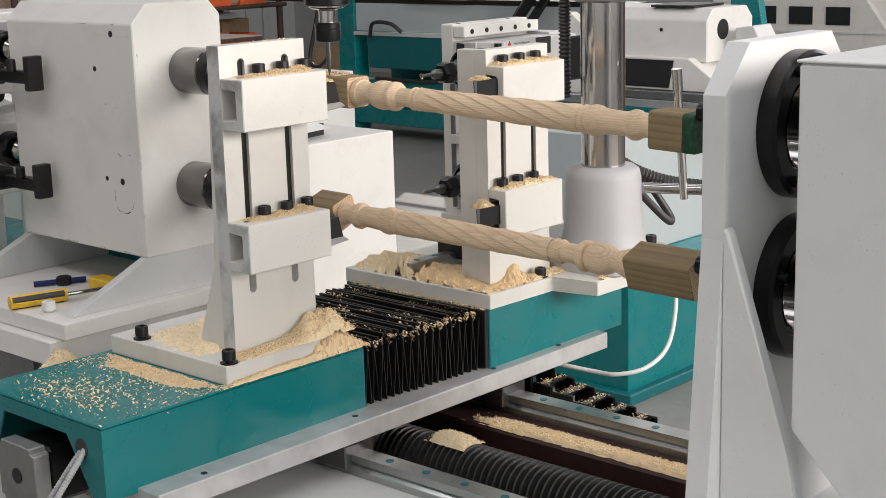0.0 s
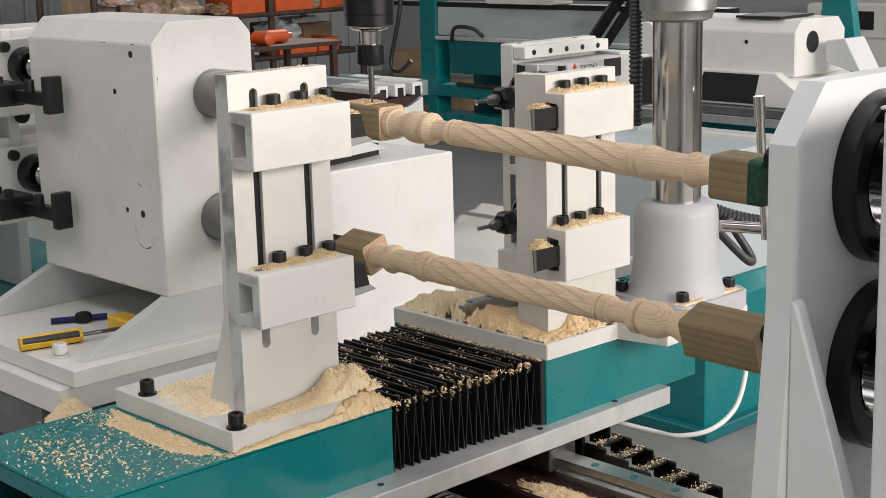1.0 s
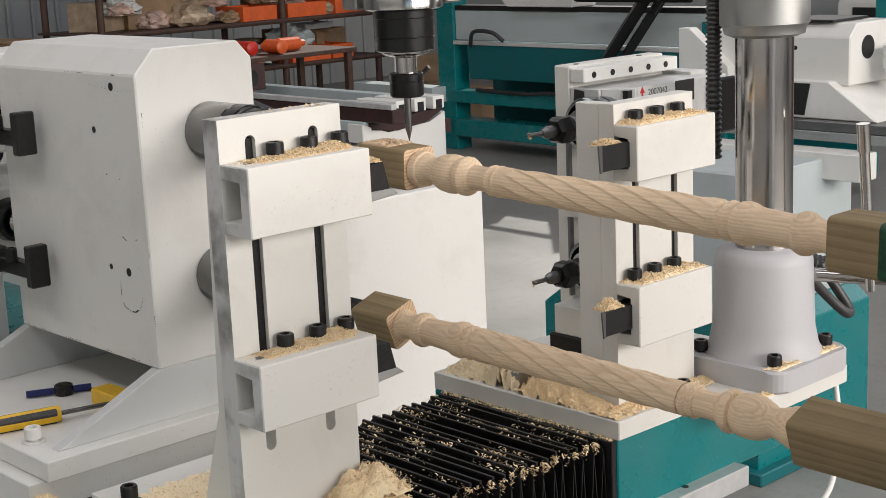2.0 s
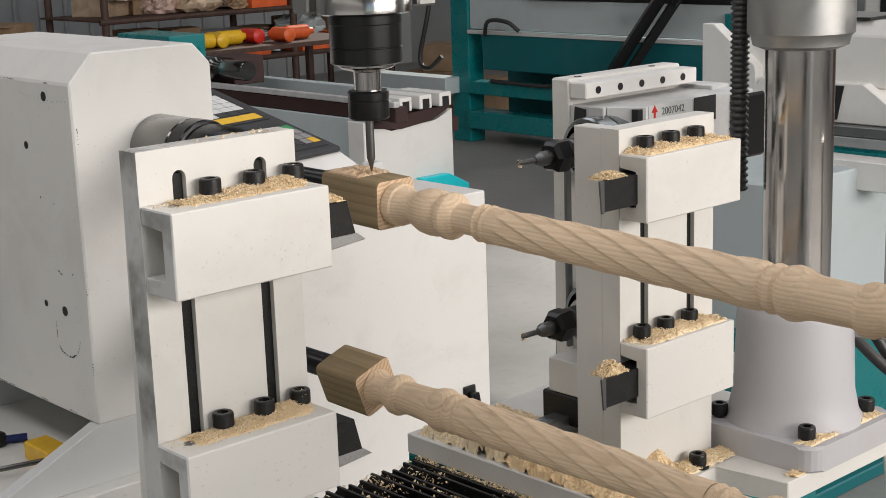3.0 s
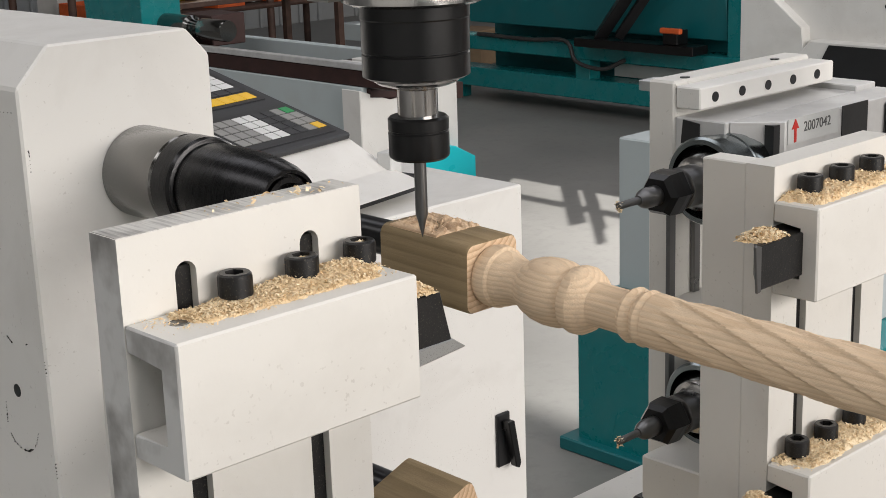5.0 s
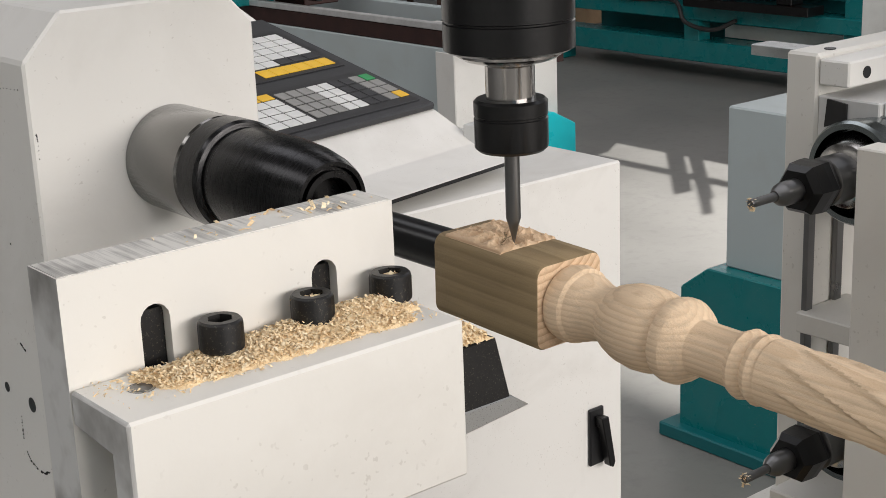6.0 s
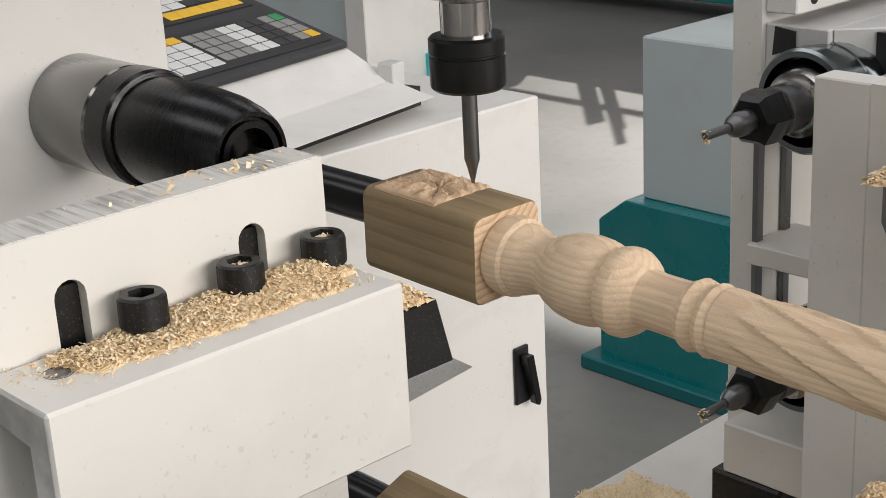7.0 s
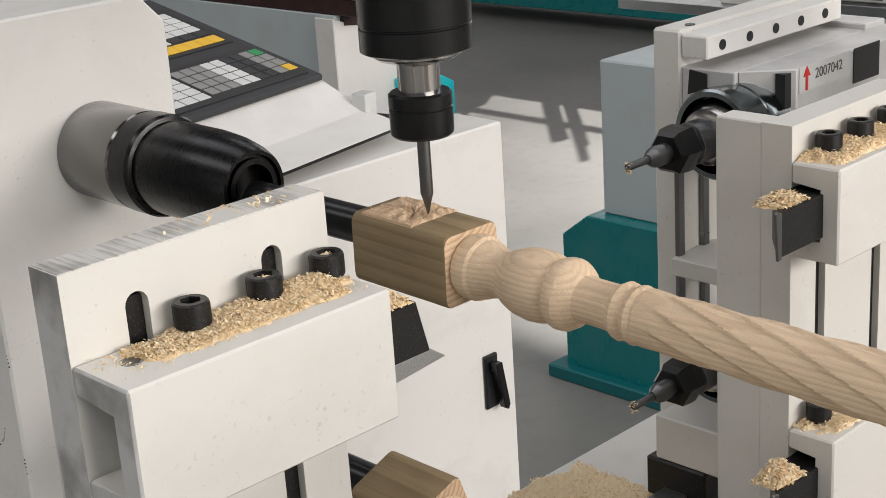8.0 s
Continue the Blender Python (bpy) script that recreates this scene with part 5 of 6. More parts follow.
# ---- a third lathe: headstock on a plinth ----
h2 = thing("third_lathe", "white lathe headstock with a round bore on a teal base", "lathe", (2.35, 1.2, 0.0))
part("teal_base", prism(bmesh.new(), [(0.90, 0.0), (1.66, 0.0), (1.66, 0.38), (1.58, 0.44), (0.95, 0.44), (0.90, 0.40)], "x", 2.08, 2.62, 0.003), TEAL, h2, "teal flared base")
part("base_foot", one(2.05, 2.65, 0.87, 1.70, 0.0, 0.035, 0.004), TEAL_DARK, h2)
part("cabinet", one(2.12, 2.60, 0.95, 1.56, 0.44, 0.815, 0.004), BLUEGREY, h2, "blue-grey cabinet")
part("rail", one(2.12, 2.20, 0.45, 1.60, 0.8155, 0.845, 0.002), RAILSTEEL, h2)
part("slide_plate", one(2.12, 2.62, 0.42, 1.12, 0.846, 0.875, 0.002), DARKSTEEL, h2)
part("foot_plate", prism(bmesh.new(), [(0.52, 0.72), (1.18, 0.72), (1.18, 0.80), (0.52, 0.80)], "x", 2.02, 2.11, 0.003), WHITE, h2)
bm = bmesh.new()
prism(bm, [(0.55, 0.876), (1.16, 0.876), (1.06, 0.99), (0.72, 0.99)], "x", 2.16, 2.56, 0.003)
part("pedestal", bm, WHITE, h2, "white tapered pedestal")
# pedestal is solid; this black sheet on its face paints the opening's shade
part("gap", prism(bmesh.new(), [(0.80, 0.885), (1.05, 0.885), (1.0, 0.982), (0.78, 0.982)], "x", 2.157, 2.1605), TRIM_AND_SHADE, h2, "dark sheet painted in as the shade of the pedestal's opening")
bm = bmesh.new()
prism(bm, [(2.20, 0.975), (2.50, 0.975), (2.50, 1.12), (2.46, 1.16), (2.24, 1.16), (2.20, 1.12)], "y", 0.67, 1.20, 0.004)
part("head_box", bm, WHITE, h2, "white box with chamfered edges")
# bore is not cut: a flat black disc carries its inner shade
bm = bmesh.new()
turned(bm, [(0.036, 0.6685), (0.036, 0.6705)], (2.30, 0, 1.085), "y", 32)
part("bore", bm, TRIM_AND_SHADE, h2, "flat dark disc painted in as the shade of the round bore")
bm = bmesh.new()
turned(bm, [(0.007, 2.1985), (0.007, 2.2005)], (0, 0.86, 1.085), "x", 16)
part("tapped_hole", bm, TRIM_AND_SHADE, h2)
part("top_pad", one(2.22, 2.42, 0.74, 0.92, 1.162, 1.17, 0.002), TRIM_AND_SHADE, h2, "thin black pad")
part("end_bracket", prism(bmesh.new(), [(1.34, 0.875), (1.54, 0.875), (1.54, 1.15), (1.50, 1.15), (1.36, 1.04)], "x", 2.58, 2.62, 0.002), WHITE, h2, "white triangular end bracket")
part("teal_guard", prism(bmesh.new(), [(0.62, 0.80), (0.80, 0.80), (0.80, 1.40), (0.72, 1.40)], "x", 2.56, 2.60, 0.002), TEAL, h2)
bm = bmesh.new()
prism(bm, [(0.48, 0.98), (0.62, 1.02), (0.62, 1.09), (0.55, 1.10)], "x", 2.30, 2.42, 0.003)
part("nose_guard", bm, GREYPAINT, h2)

# the head stands further along its bed
for ob in h2.children:
    if ob.name.split(".")[0] in ("rail", "slide_plate", "foot_plate", "pedestal", "gap", "head_box", "bore", "tapped_hole", "top_pad", "teal_guard", "nose_guard"):
        ob.location, ob.scale = (0.4055, 0.266, 0.089), (0.93, 0.93, 0.93)

# ---- teal machine frame at the back ----
fr = thing("teal_machine_frame", "long teal machine frame with a tray, beams and feet", "machine frame", (5.7, 4.8, 0.0))
for y in (5.90, 3.62):
    part("post", one(5.58, 5.72, y, y + 0.17, 0.0, 1.35 if y > 5 else 0.92, 0.005), TEAL, fr)
part("top_beam", one(5.60, 5.78, 3.62, 5.90, 0.765, 0.965, 0.005), BLUEGREY, fr, "blue-grey top beam")
part("beam_edge", one(5.57, 5.61, 3.80, 5.90, 0.735, 0.76, 0.003), GREYPAINT, fr)
part("tray", prism(bmesh.new(), [(5.60, 0.50), (5.98, 0.50), (5.98, 0.74), (5.58, 0.74)], "y", 3.8, 5.78, 0.005), TEAL_DARK, fr, "dark teal tray")
part("shelf_beam", one(5.55, 5.72, 2.7, 5.90, 0.335, 0.42, 0.005), TEAL, fr)
part("foot_beam", one(5.55, 5.72, 2.7, 5.90, 0.10, 0.22, 0.005), TEAL, fr)
part("back_panel", one(5.95, 5.99, 2.9, 5.90, 0.05, 0.765, 0.0), TEAL_DARK, fr)
part("strut", one(5.56, 5.66, 4.75, 4.86, 0.20, 0.36, 0.003), TEAL, fr)
part("pale_strip", one(5.73, 5.75, 3.9, 4.7, 0.225, 0.30, 0.0), WHITE, fr)
part("slide_rail", one(5.60, 5.72, 3.4, 6.9, 0.966, 1.0, 0.003), TRIM_AND_SHADE, fr, "black slide rails")
part("ledge", one(5.45, 5.60, 6.0, 6.9, 0.33, 0.44, 0.003), BLUEGREY, fr)
bm = bmesh.new()
prism(bm, [(4.75, 1.0), (5.32, 1.0), (5.38, 1.05), (5.20, 1.06), (5.12, 1.20), (4.70, 1.20)], "x", 5.52, 5.75, 0.004)
solo("slide_carriage", bm, WHITE, "white cast slide carriage on black rails", "carriage")
hs = bmesh.new()
hose(hs, [(5.56, 5.72, 0.73), (5.50, 5.62, 0.83), (5.50, 5.45, 0.83), (5.54, 5.38, 0.77)], 0.014, 8, 0, 0.02, 10)
solo("tray_hose", hs, RUBBER, "black hose arching over the tray", "hose", smooth=60)
hs = bmesh.new()
hose(hs, [(5.54, 5.65, 0.435), (5.53, 5.2, 0.43), (5.52, 4.9, 0.44), (5.50, 4.8, 0.33), (5.50, 4.6, 0.30), (5.52, 4.45, 0.36)], 0.013, 8, 0, 0.02, 10)
solo("shelf_cable", hs, RUBBER, "black cable with plugs on the shelf beam", "cable", smooth=60)
hs = bmesh.new()
hose(hs, [(5.55, 6.18, 1.30), (5.5, 6.2, 0.9), (5.48, 6.28, 0.56), (5.47, 6.18, 0.50), (5.5, 6.08, 0.58)], 0.016, 8, 0, 0.02, 10)
solo("hanging_hose", hs, RUBBER, "thin black hose hanging in a loop", "hose", smooth=60)
arm = thing("linkage_arm", "black jointed linkage arm leaning on the tray", "linkage", (5.5, 4.4, 0.5))
bm = bmesh.new()
for a, b, r in (((5.50, 4.62, 0.48), (5.46, 3.98, 1.22), 0.045), ((5.48, 4.46, 0.50), (5.44, 3.84, 1.22), 0.035)):
    tube_between(bm, a, b, r, 4)
part("arm", bm, TRIM_AND_SHADE, arm, "black perforated arm")
bm = bmesh.new()
tube_between(bm, (5.43, 4.60, 1.06), (5.43, 3.75, 1.06), 0.022, 6)
tube_between(bm, (5.42, 4.62, 1.05), (5.40, 4.48, 1.30), 0.02, 6)
tube_between(bm, (5.42, 4.02, 0.98), (5.40, 3.75, 1.30), 0.02, 6)
part("cross_bar", bm, BLACKOX_CLEAN, arm)
bm = bmesh.new()
block(bm, 5.42, 5.56, 3.9, 4.75, 0.43, 0.48, 0.004)
block(bm, 5.44, 5.54, 4.02, 4.12, 0.48, 0.56, 0.004)
part("arm_foot", bm, BLACKOX_CLEAN, arm)
part("red_handle", one(5.41, 5.44, 3.98, 4.12, 0.545, 0.575, 0.006), ORANGE, arm, "orange-red handle")
# ---- shelf rack with bins and cartons ----
rk = thing("storage_rack", "rusty steel storage rack crowded with bins and cartons", "rack", (4.7, 7.3, 0.0))
for x in (3.55, 5.05, 5.95):
    for y in (7.0, 7.75):
        bm = bmesh.new()
        tube_between(bm, (x, y, 0), (x, y, 1.75), 0.026, 8)
        part("post", bm, RUST, rk, smooth=50)
for z in (0.60, 0.93, 1.32):
    part("shelf", one(3.5, 6.0, 6.98, 7.78, z - 0.012, z, 0.0), RUST, rk)
    bm = bmesh.new()
    tube_between(bm, (3.5, 6.98, z - 0.012), (6.0, 6.98, z - 0.012), 0.018, 8)
    part("rail", bm, RUST, rk)
rng = random.Random(21)


def tray_bin(x, y, z, w, d, h, mat, label, group):
    bm = bmesh.new()
    t = 0.006
    block(bm, x, x + w, y, y + d, z, z + t, 0)
    block(bm, x, x + w, y, y + t, z + t, z + h, 0)
    block(bm, x, x + w, y + d - t, y + d, z + t, z + h, 0)
    block(bm, x, x + t, y + t, y + d - t, z + t, z + h, 0)
    block(bm, x + w - t, x + w, y + t, y + d - t, z + t, z + h, 0)
    return solo("parts_bin", bm, mat, label, "bin", group=group)


def carton(x, y, z, w, d, h, turn=0.0, mat=None):
    bm = bmesh.new()
    block(bm, -w / 2, w / 2, -d / 2, d / 2, 0, h, 0.004)
    block(bm, -w / 2 - 0.002, -w / 2 + 0.06, -d / 2 - 0.12, -d / 2, h - 0.006, h, 0)
    bmesh.ops.rotate(bm, verts=bm.verts, matrix=Matrix.Rotation(turn, 3, "Z"))
    bmesh.ops.translate(bm, verts=bm.verts, vec=(x, y, z))
    return solo("carton", bm, mat or CARDBOARD, "open brown cardboard carton on the rack", "carton", group="cartons")


for x, z, w in ((4.62, 0.60, 0.22), (5.12, 0.60, 0.36), (5.50, 0.60, 0.20), (4.70, 0.93, 0.30), (5.10, 0.93, 0.36), (5.55, 0.93, 0.26), (3.65, 0.60, 0.3)):
    tray_bin(x, 7.0, z + 0.001, w, 0.34, 0.105, ORANGE, "orange plastic parts bin on the rack", "parts bins")
for x, y, z, w, d, h, a, m in ((4.72, 7.4, 0.601, 0.28, 0.25, 0.17, 0.1, LABEL), (5.75, 7.5, 0.601, 0.35, 0.3, 0.2, 0.2, CARDBOARD), (4.15, 7.4, 0.931, 0.40, 0.35, 0.26, -0.2, CARDBOARD), (4.50, 7.5, 0.931, 0.22, 0.25, 0.3, 0.3, CARDBOARD), (5.35, 7.5, 0.931, 0.42, 0.3, 0.24, 0.1, CARDBOARD), (3.80, 7.45, 0.931, 0.30, 0.3, 0.2, 0.4, FOIL), (4.32, 7.3, 1.321, 0.5, 0.4, 0.3, 0.1, FOIL), (5.0, 7.4, 1.321, 0.6, 0.4, 0.35, 0.0, FOIL), (5.7, 7.4, 1.321, 0.4, 0.4, 0.3, 0.2, CARDBOARD), (6.35, 7.0, 0.001, 0.5, 0.4, 0.34, 0.4, CARDBOARD), (6.75, 6.8, 0.001, 0.4, 0.3, 0.26, 0.1, CARDBOARD), (6.5, 7.0, 0.342, 0.4, 0.3, 0.2, 0.7, CARDBOARD), (6.3, 6.5, 0.001, 0.3, 0.25, 0.2, -0.4, CARDBOARD), (2.9, 8.6, 0.001, 0.5, 0.4, 0.98, 0.2, CARDBOARD), (3.2, 7.9, 0.001, 0.4, 0.4, 0.9, 0.5, CARDBOARD)):
    carton(x, y, z, w, d, h, a, m)


def crumple(name, label, cx, cy, cz, rx, ry, rz, mat, seed):
    bm = bmesh.new()
    bmesh.ops.create_icosphere(bm, subdivisions=3, radius=1.0)
    for v in bm.verts:
        k = 1 + 0.45 * noise.noise(v.co * 2.3 + Vector((seed, 0, 0))) + 0.2 * noise.noise(v.co * 6 + Vector((seed, 3, 0)))
        v.co = Vector((cx + v.co.x * rx * k, cy + v.co.y * ry * k, max(cz, cz + (v.co.z * k + 0.6) * rz)))
    return solo(name, bm, mat, label, "wrapping", group="wrapped parts")


for k, (x, z, m) in enumerate(((5.3, 0.705, BLUEGREY), (4.95, 0.604, BLUEGREY), (4.0, 0.604, TEAL_DARK), (4.3, 0.604, FOIL), (5.15, 1.05, FOIL), (4.75, 1.20, FOIL), (3.9, 1.16, FOIL), (4.6, 1.63, FOIL), (5.2, 1.66, FOIL), (5.65, 1.04, CARDBOARD))):
    crumple("crumpled_wrap", "crumpled wrapped bundle lying on the rack", x, 7.25, z, 0.19, 0.16, 0.09, m, k * 3.3)
rng = random.Random(77)
PINKWRAP = plain("pinkish_wrap", (0.70, 0.50, 0.42), 0.45, 0.4, 9.0, 0.0, 40.0, 1.0)
for k in range(26):
    z = (0.933, 0.933, 1.04, 1.322)[k % 4]
    m = (FOIL, PINKWRAP, CARDBOARD, LABEL, FOIL, RUST, PINKWRAP)[k % 7]
    r = rng.uniform(0.06, 0.15)
    crumple("crumpled_wrap", "crumpled wrapped bundle lying on the rack", rng.uniform(3.6, 5.9), rng.uniform(7.08, 7.4), z, r * 1.2, r, r * rng.uniform(0.45, 0.8), m, k * 1.7 + 40)
for k in range(7):
    carton(3.8 + 0.33 * k + rng.uniform(-0.05, 0.05), 7.55, 0.601, 0.26, 0.2, rng.uniform(0.16, 0.25), rng.uniform(-0.3, 0.3), CARDBOARD if k % 3 else LABEL)
bt = thing("work_bench", "low rusty work bench with yellow and orange tools", "bench", (3.4, 5.6, 0.0))
part("bench_top", one(3.25, 4.6, 5.3, 5.9, 0.80, 0.83, 0.003), RUST, bt)
for x in (3.3, 4.55):
    for y in (5.34, 5.86):
        part("leg", one(x - 0.02, x + 0.02, y - 0.02, y + 0.02, 0.0, 0.80, 0), RUST, bt)
for k, (x, m) in enumerate(((3.45, YELLOW), (3.56, YELLOW), (3.72, YELLOW), (4.02, ORANGE), (4.2, ORANGE), (3.86, REDP))):
    bm = bmesh.new()
    turned(bm, [(0.03, -0.11), (0.045, -0.1), (0.045, 0.06), (0.025, 0.07), (0.02, 0.11)], (x, 5.45 + 0.05 * (k % 3), 0.877), "y" if k % 2 else "x", 14)
    o = solo("power_tool", bm, m, "bright plastic power tool body on the bench", "tool", group="tools on the bench", smooth=40)
    o.location.x = x

# ---- van and outside objects by the gate ----
van = thing("parked_van", "small cream-white van parked beyond the machines", "van", (8.2, 3.6, 0.0))
bm = bmesh.new()
prism(bm, [(2.75, 0.12), (4.25, 0.12), (4.25, 0.84), (2.95, 0.86), (2.75, 0.60)], "x", 7.9, 8.6, 0.02)
part("body", bm, OFFWHITE, van)
for y in (3.92, 3.68, 3.38, 3.08):
    part("window", one(7.892, 7.902, y, y + 0.19, 0.66, 0.79, 0.0), TRIM_AND_SHADE, van)
part("belt_line", one(7.89, 7.90, 2.8, 4.22, 0.60, 0.612, 0.0), GREYPAINT, van)
for y in (3.05, 4.0):
    bm = bmesh.new()
    turned(bm, [(0.09, 7.86), (0.13, 7.88), (0.13, 8.0)], (0, y, 0.13), "x", 28)
    part("wheel", bm, RUBBER, van, smooth=40)
solo("brick_partition", one(8.6, 8.85, -2.0, 1.0, 0.0, 1.9, 0), BRICK, "brown brick partition wall", kind="structure")

# the machines and racks of the hall at their true size and distance
def settle(names, old, at, size, turn=0.0):
    old, at, way = Vector(old), Vector(at), Matrix.Rotation(radians(turn), 3, "Z")
    for ob in [o for o in scene.objects if not o.parent and o.name.startswith(names)]:
        ob.location = at + way @ (ob.location - old) * size
        ob.rotation_euler.z = radians(turn)
        ob.scale = (size, size, size)


settle(("operator_console",), (1.098, 1.251, 1.005), (1.118, 1.210, 0.984), 0.92, 11.0)
settle(("second_lathe_bed", "square_tool_block", "teal_bracket"), (2.62, 2.5, 0.668), (2.439, 2.262, 0.614), 0.866)
settle(("third_lathe",), (2.1, 0.92, 0.0), (2.19, 0.955, 0.0), 0.957)
settle(("teal_machine_frame", "slide_carriage", "tray_hose", "shelf_cable", "hanging_hose", "linkage_arm"), (5.6, 4.5, 0.0), (5.78, 4.46, 0.0), 0.93)
settle(("storage_rack", "parts_bin", "carton", "crumpled_wrap"), (4.9, 7.0, 0.0), (5.152, 6.938, 0.0), 0.928)
settle(("work_bench", "power_tool"), (3.9, 5.6, 0.83), (4.25, 5.95, 0.745), 0.90)
settle(("parked_van",), (7.9, 3.6, 0.0), (8.27, 3.9, 0.0), 0.964)
for ob in (tail, cover):
    ob.location += Vector((-0.014, -0.008, 0.015))

# ---- tool units beyond the headstock ----
for dz, grp in ((0.0, 0), (-0.188, 1)):
    tu = thing("side_tool_unit", "white bracket with a black bearing, steel centre and black tool rest", "tool unit", (0.2, 1.0, 0.79), group="side tool units")
    bm = bmesh.new()
    prism(bm, [(0.09, 1.105 + dz), (0.275, 1.105 + dz), (0.275, 1.238 + dz), (0.16, 1.238 + dz), (0.09, 1.17 + dz)], "y", 0.985, 1.02, 0.002)
    br = part("bracket", bm, WHITE, tu)
    bm = bmesh.new()
    turned(bm, [(0.034, 0.985), (0.032, 0.962), (0.026, 0.958), (0.023, 0.966), (0.018, 0.966)], (0.244, 0, 1.189 + dz), "y", 32)
    ring = part("bearing", bm, BLACKOX_CLEAN, br, "black bearing ring", smooth=35)
    part("steel_centre", turned(bmesh.new(), [(0.020, 0.968), (0.020, 0.945), (0.017, 0.940), (0.013, 0.928), (0.013, 0.915), (0.004, 0.905)], (0.244, 0, 1.189 + dz), "y", 28), CHROME, ring, "turned steel centre", smooth=30)
    bm = bmesh.new()
    turned(bm, [(0.009, 0.975), (0.010, 0.985)], (0.205, 0, 1.225 + dz), "y", 18)
    part("bolt", bm, BLACKOX, br, smooth=35)
    part("rest_plate", one(0.152, 0.1815, 0.750, 0.767, 1.130 + dz, 1.190 + dz, 0.002), BLACKOX, tu, "black tool rest")
    part("rest_arm", one(0.154, 0.172, 0.7672, 0.866, 1.142 + dz, 1.164 + dz, 0.002), BLACKOX, tu)
    part("rest_block", one(0.112, 0.178, 0.866, 0.945, 1.136 + dz, 1.174 + dz, 0.003), BLACKOX, tu)
    cap_screw(tu, 0.14, 0.885, 1.174 + dz, 0.008, 0.011)
    cap_screw(tu, 0.14, 0.925, 1.174 + dz, 0.008, 0.011)
    cap_screw(tu, 0.150, 0.80, 1.164 + dz, 0.008, 0.020)
part_col = thing("side_column", "white upright column carrying the side tool units", "column", (0.18, 1.1, 0.0))
part("post", one(0.222, 0.241, 1.0205, 1.16, 0.79, 1.252, 0.002), WHITE, part_col)
part("post", one(0.36, 0.40, 1.0205, 1.16, 0.79, 1.252, 0.002), WHITE, part_col)
part("post", one(0.04, 0.10, 1.0205, 1.16, 0.79, 1.252, 0.002), WHITE, part_col)
for zz in (1.232, 1.124, 1.044, 0.93):
    part("beam", one(0.1002, 0.2218, 1.0205, 1.16, zz, zz + 0.02, 0.002), WHITE, part_col)
    part("beam", one(0.2412, 0.3598, 1.0205, 1.16, zz, zz + 0.02, 0.002), WHITE, part_col)
part("black_knob", turned(bmesh.new(), [(0.012, 1.012), (0.014, 1.014), (0.014, 1.0203)], (0.246, 0, 1.10), "y", 20), BLACKOX_CLEAN, part_col, smooth=35)
part("top_shelf", one(0.1002, 0.3598, 1.03, 1.16, 1.2495, 1.2525, 0), WHITE, part_col)
part("column_base", one(0.0, 0.46, 0.96, 1.5, 0.62, 0.789, 0.003), TEAL, part_col)
for k, (x, h, m) in enumerate(((0.165, 0.062, SILVER), (0.215, 0.05, SILVER))):
    cn = thing("spray_can", "silver and white spray can standing on the column", "spray can", (x, 1.08, 1.253), group="spray cans")
    bm = bmesh.new()
    turned(bm, [(0.0135, 1.253), (0.0145, 1.255), (0.0145, 1.253 + h * 0.8), (0.010, 1.253 + h * 0.88)], (x, 1.08, 0), "z", 24)
    part("can", bm, [m], cn, smooth=35)
    part("cap", turned(bmesh.new(), [(0.009, 1.253 + h * 0.88), (0.009, 1.253 + h * 1.1), (0.006, 1.253 + h * 1.15)], (x, 1.08, 0), "z", 20), WHITE, cn, smooth=35)
for k, (x, m) in enumerate(((0.19, TRIM_AND_SHADE), (0.245, TRIM_AND_SHADE))):
    bm = bmesh.new()
    turned(bm, [(0.012, 1.253), (0.012, 1.31), (0.008, 1.315)], (x, 1.10, 0), "z", 20)
    solo("black_canister", bm, m, "slim black canister on the column", "canister", smooth=35, group="canisters")

# ---- screwdriver and hand tools on the headstock foot ----
sd = thing("screwdriver", "black and yellow screwdriver lying on the white foot plate", "screwdriver", (0.05, 0.69, 0.792))
bm = bmesh.new()
tube_between(bm, (-0.005, 0.695, 0.803), (0.088, 0.672, 0.803), 0.0115, 8)
hd = part("handle", bm, YELLOW, sd, "yellow handle with black grips", smooth=30)
bm = bmesh.new()
for k in range(3):
    a = 2 * math.pi * k / 3 + 0.5
    o = Vector((0.22 * math.cos(a), 0.97 * math.cos(a), math.sin(a))) * 0.0085
    tube_between(bm, Vector((-0.002, 0.695, 0.803)) + o, Vector((0.082, 0.673, 0.803)) + o, 0.0055, 8)
part("grip", bm, RUBBER, hd, smooth=40)
bm = bmesh.new()
tube_between(bm, (0.088, 0.672, 0.803), (0.17, 0.652, 0.803), 0.0032, 10)
part("blade", bm, STEEL, sd)
bm = bmesh.new()
block(bm, 0.168, 0.200, 0.585, 0.645, 0.7925, 0.815, 0.002)
solo("yellow_tape_box", bm, YELLOW, "small yellow plastic box beside the screwdriver", "box")
bm = bmesh.new()
tube_between(bm, (0.12, 0.74, 0.798), (0.20, 0.70, 0.798), 0.005, 10)
solo("blue_hex_driver", bm, BLUE, "dark blue hex driver in the shaded recess", "driver")
bm = bmesh.new()
turned(bm, [(0.012, 0.7925), (0.013, 0.794), (0.013, 0.806), (0.010, 0.808)], (0.165, 0.715, 0), "z", 20)
solo("loose_nut", bm, BLACKOX, "black steel nut in the shaded recess", "nut", smooth=35)

sd.location += Vector((0.014, -0.060, 0.0))

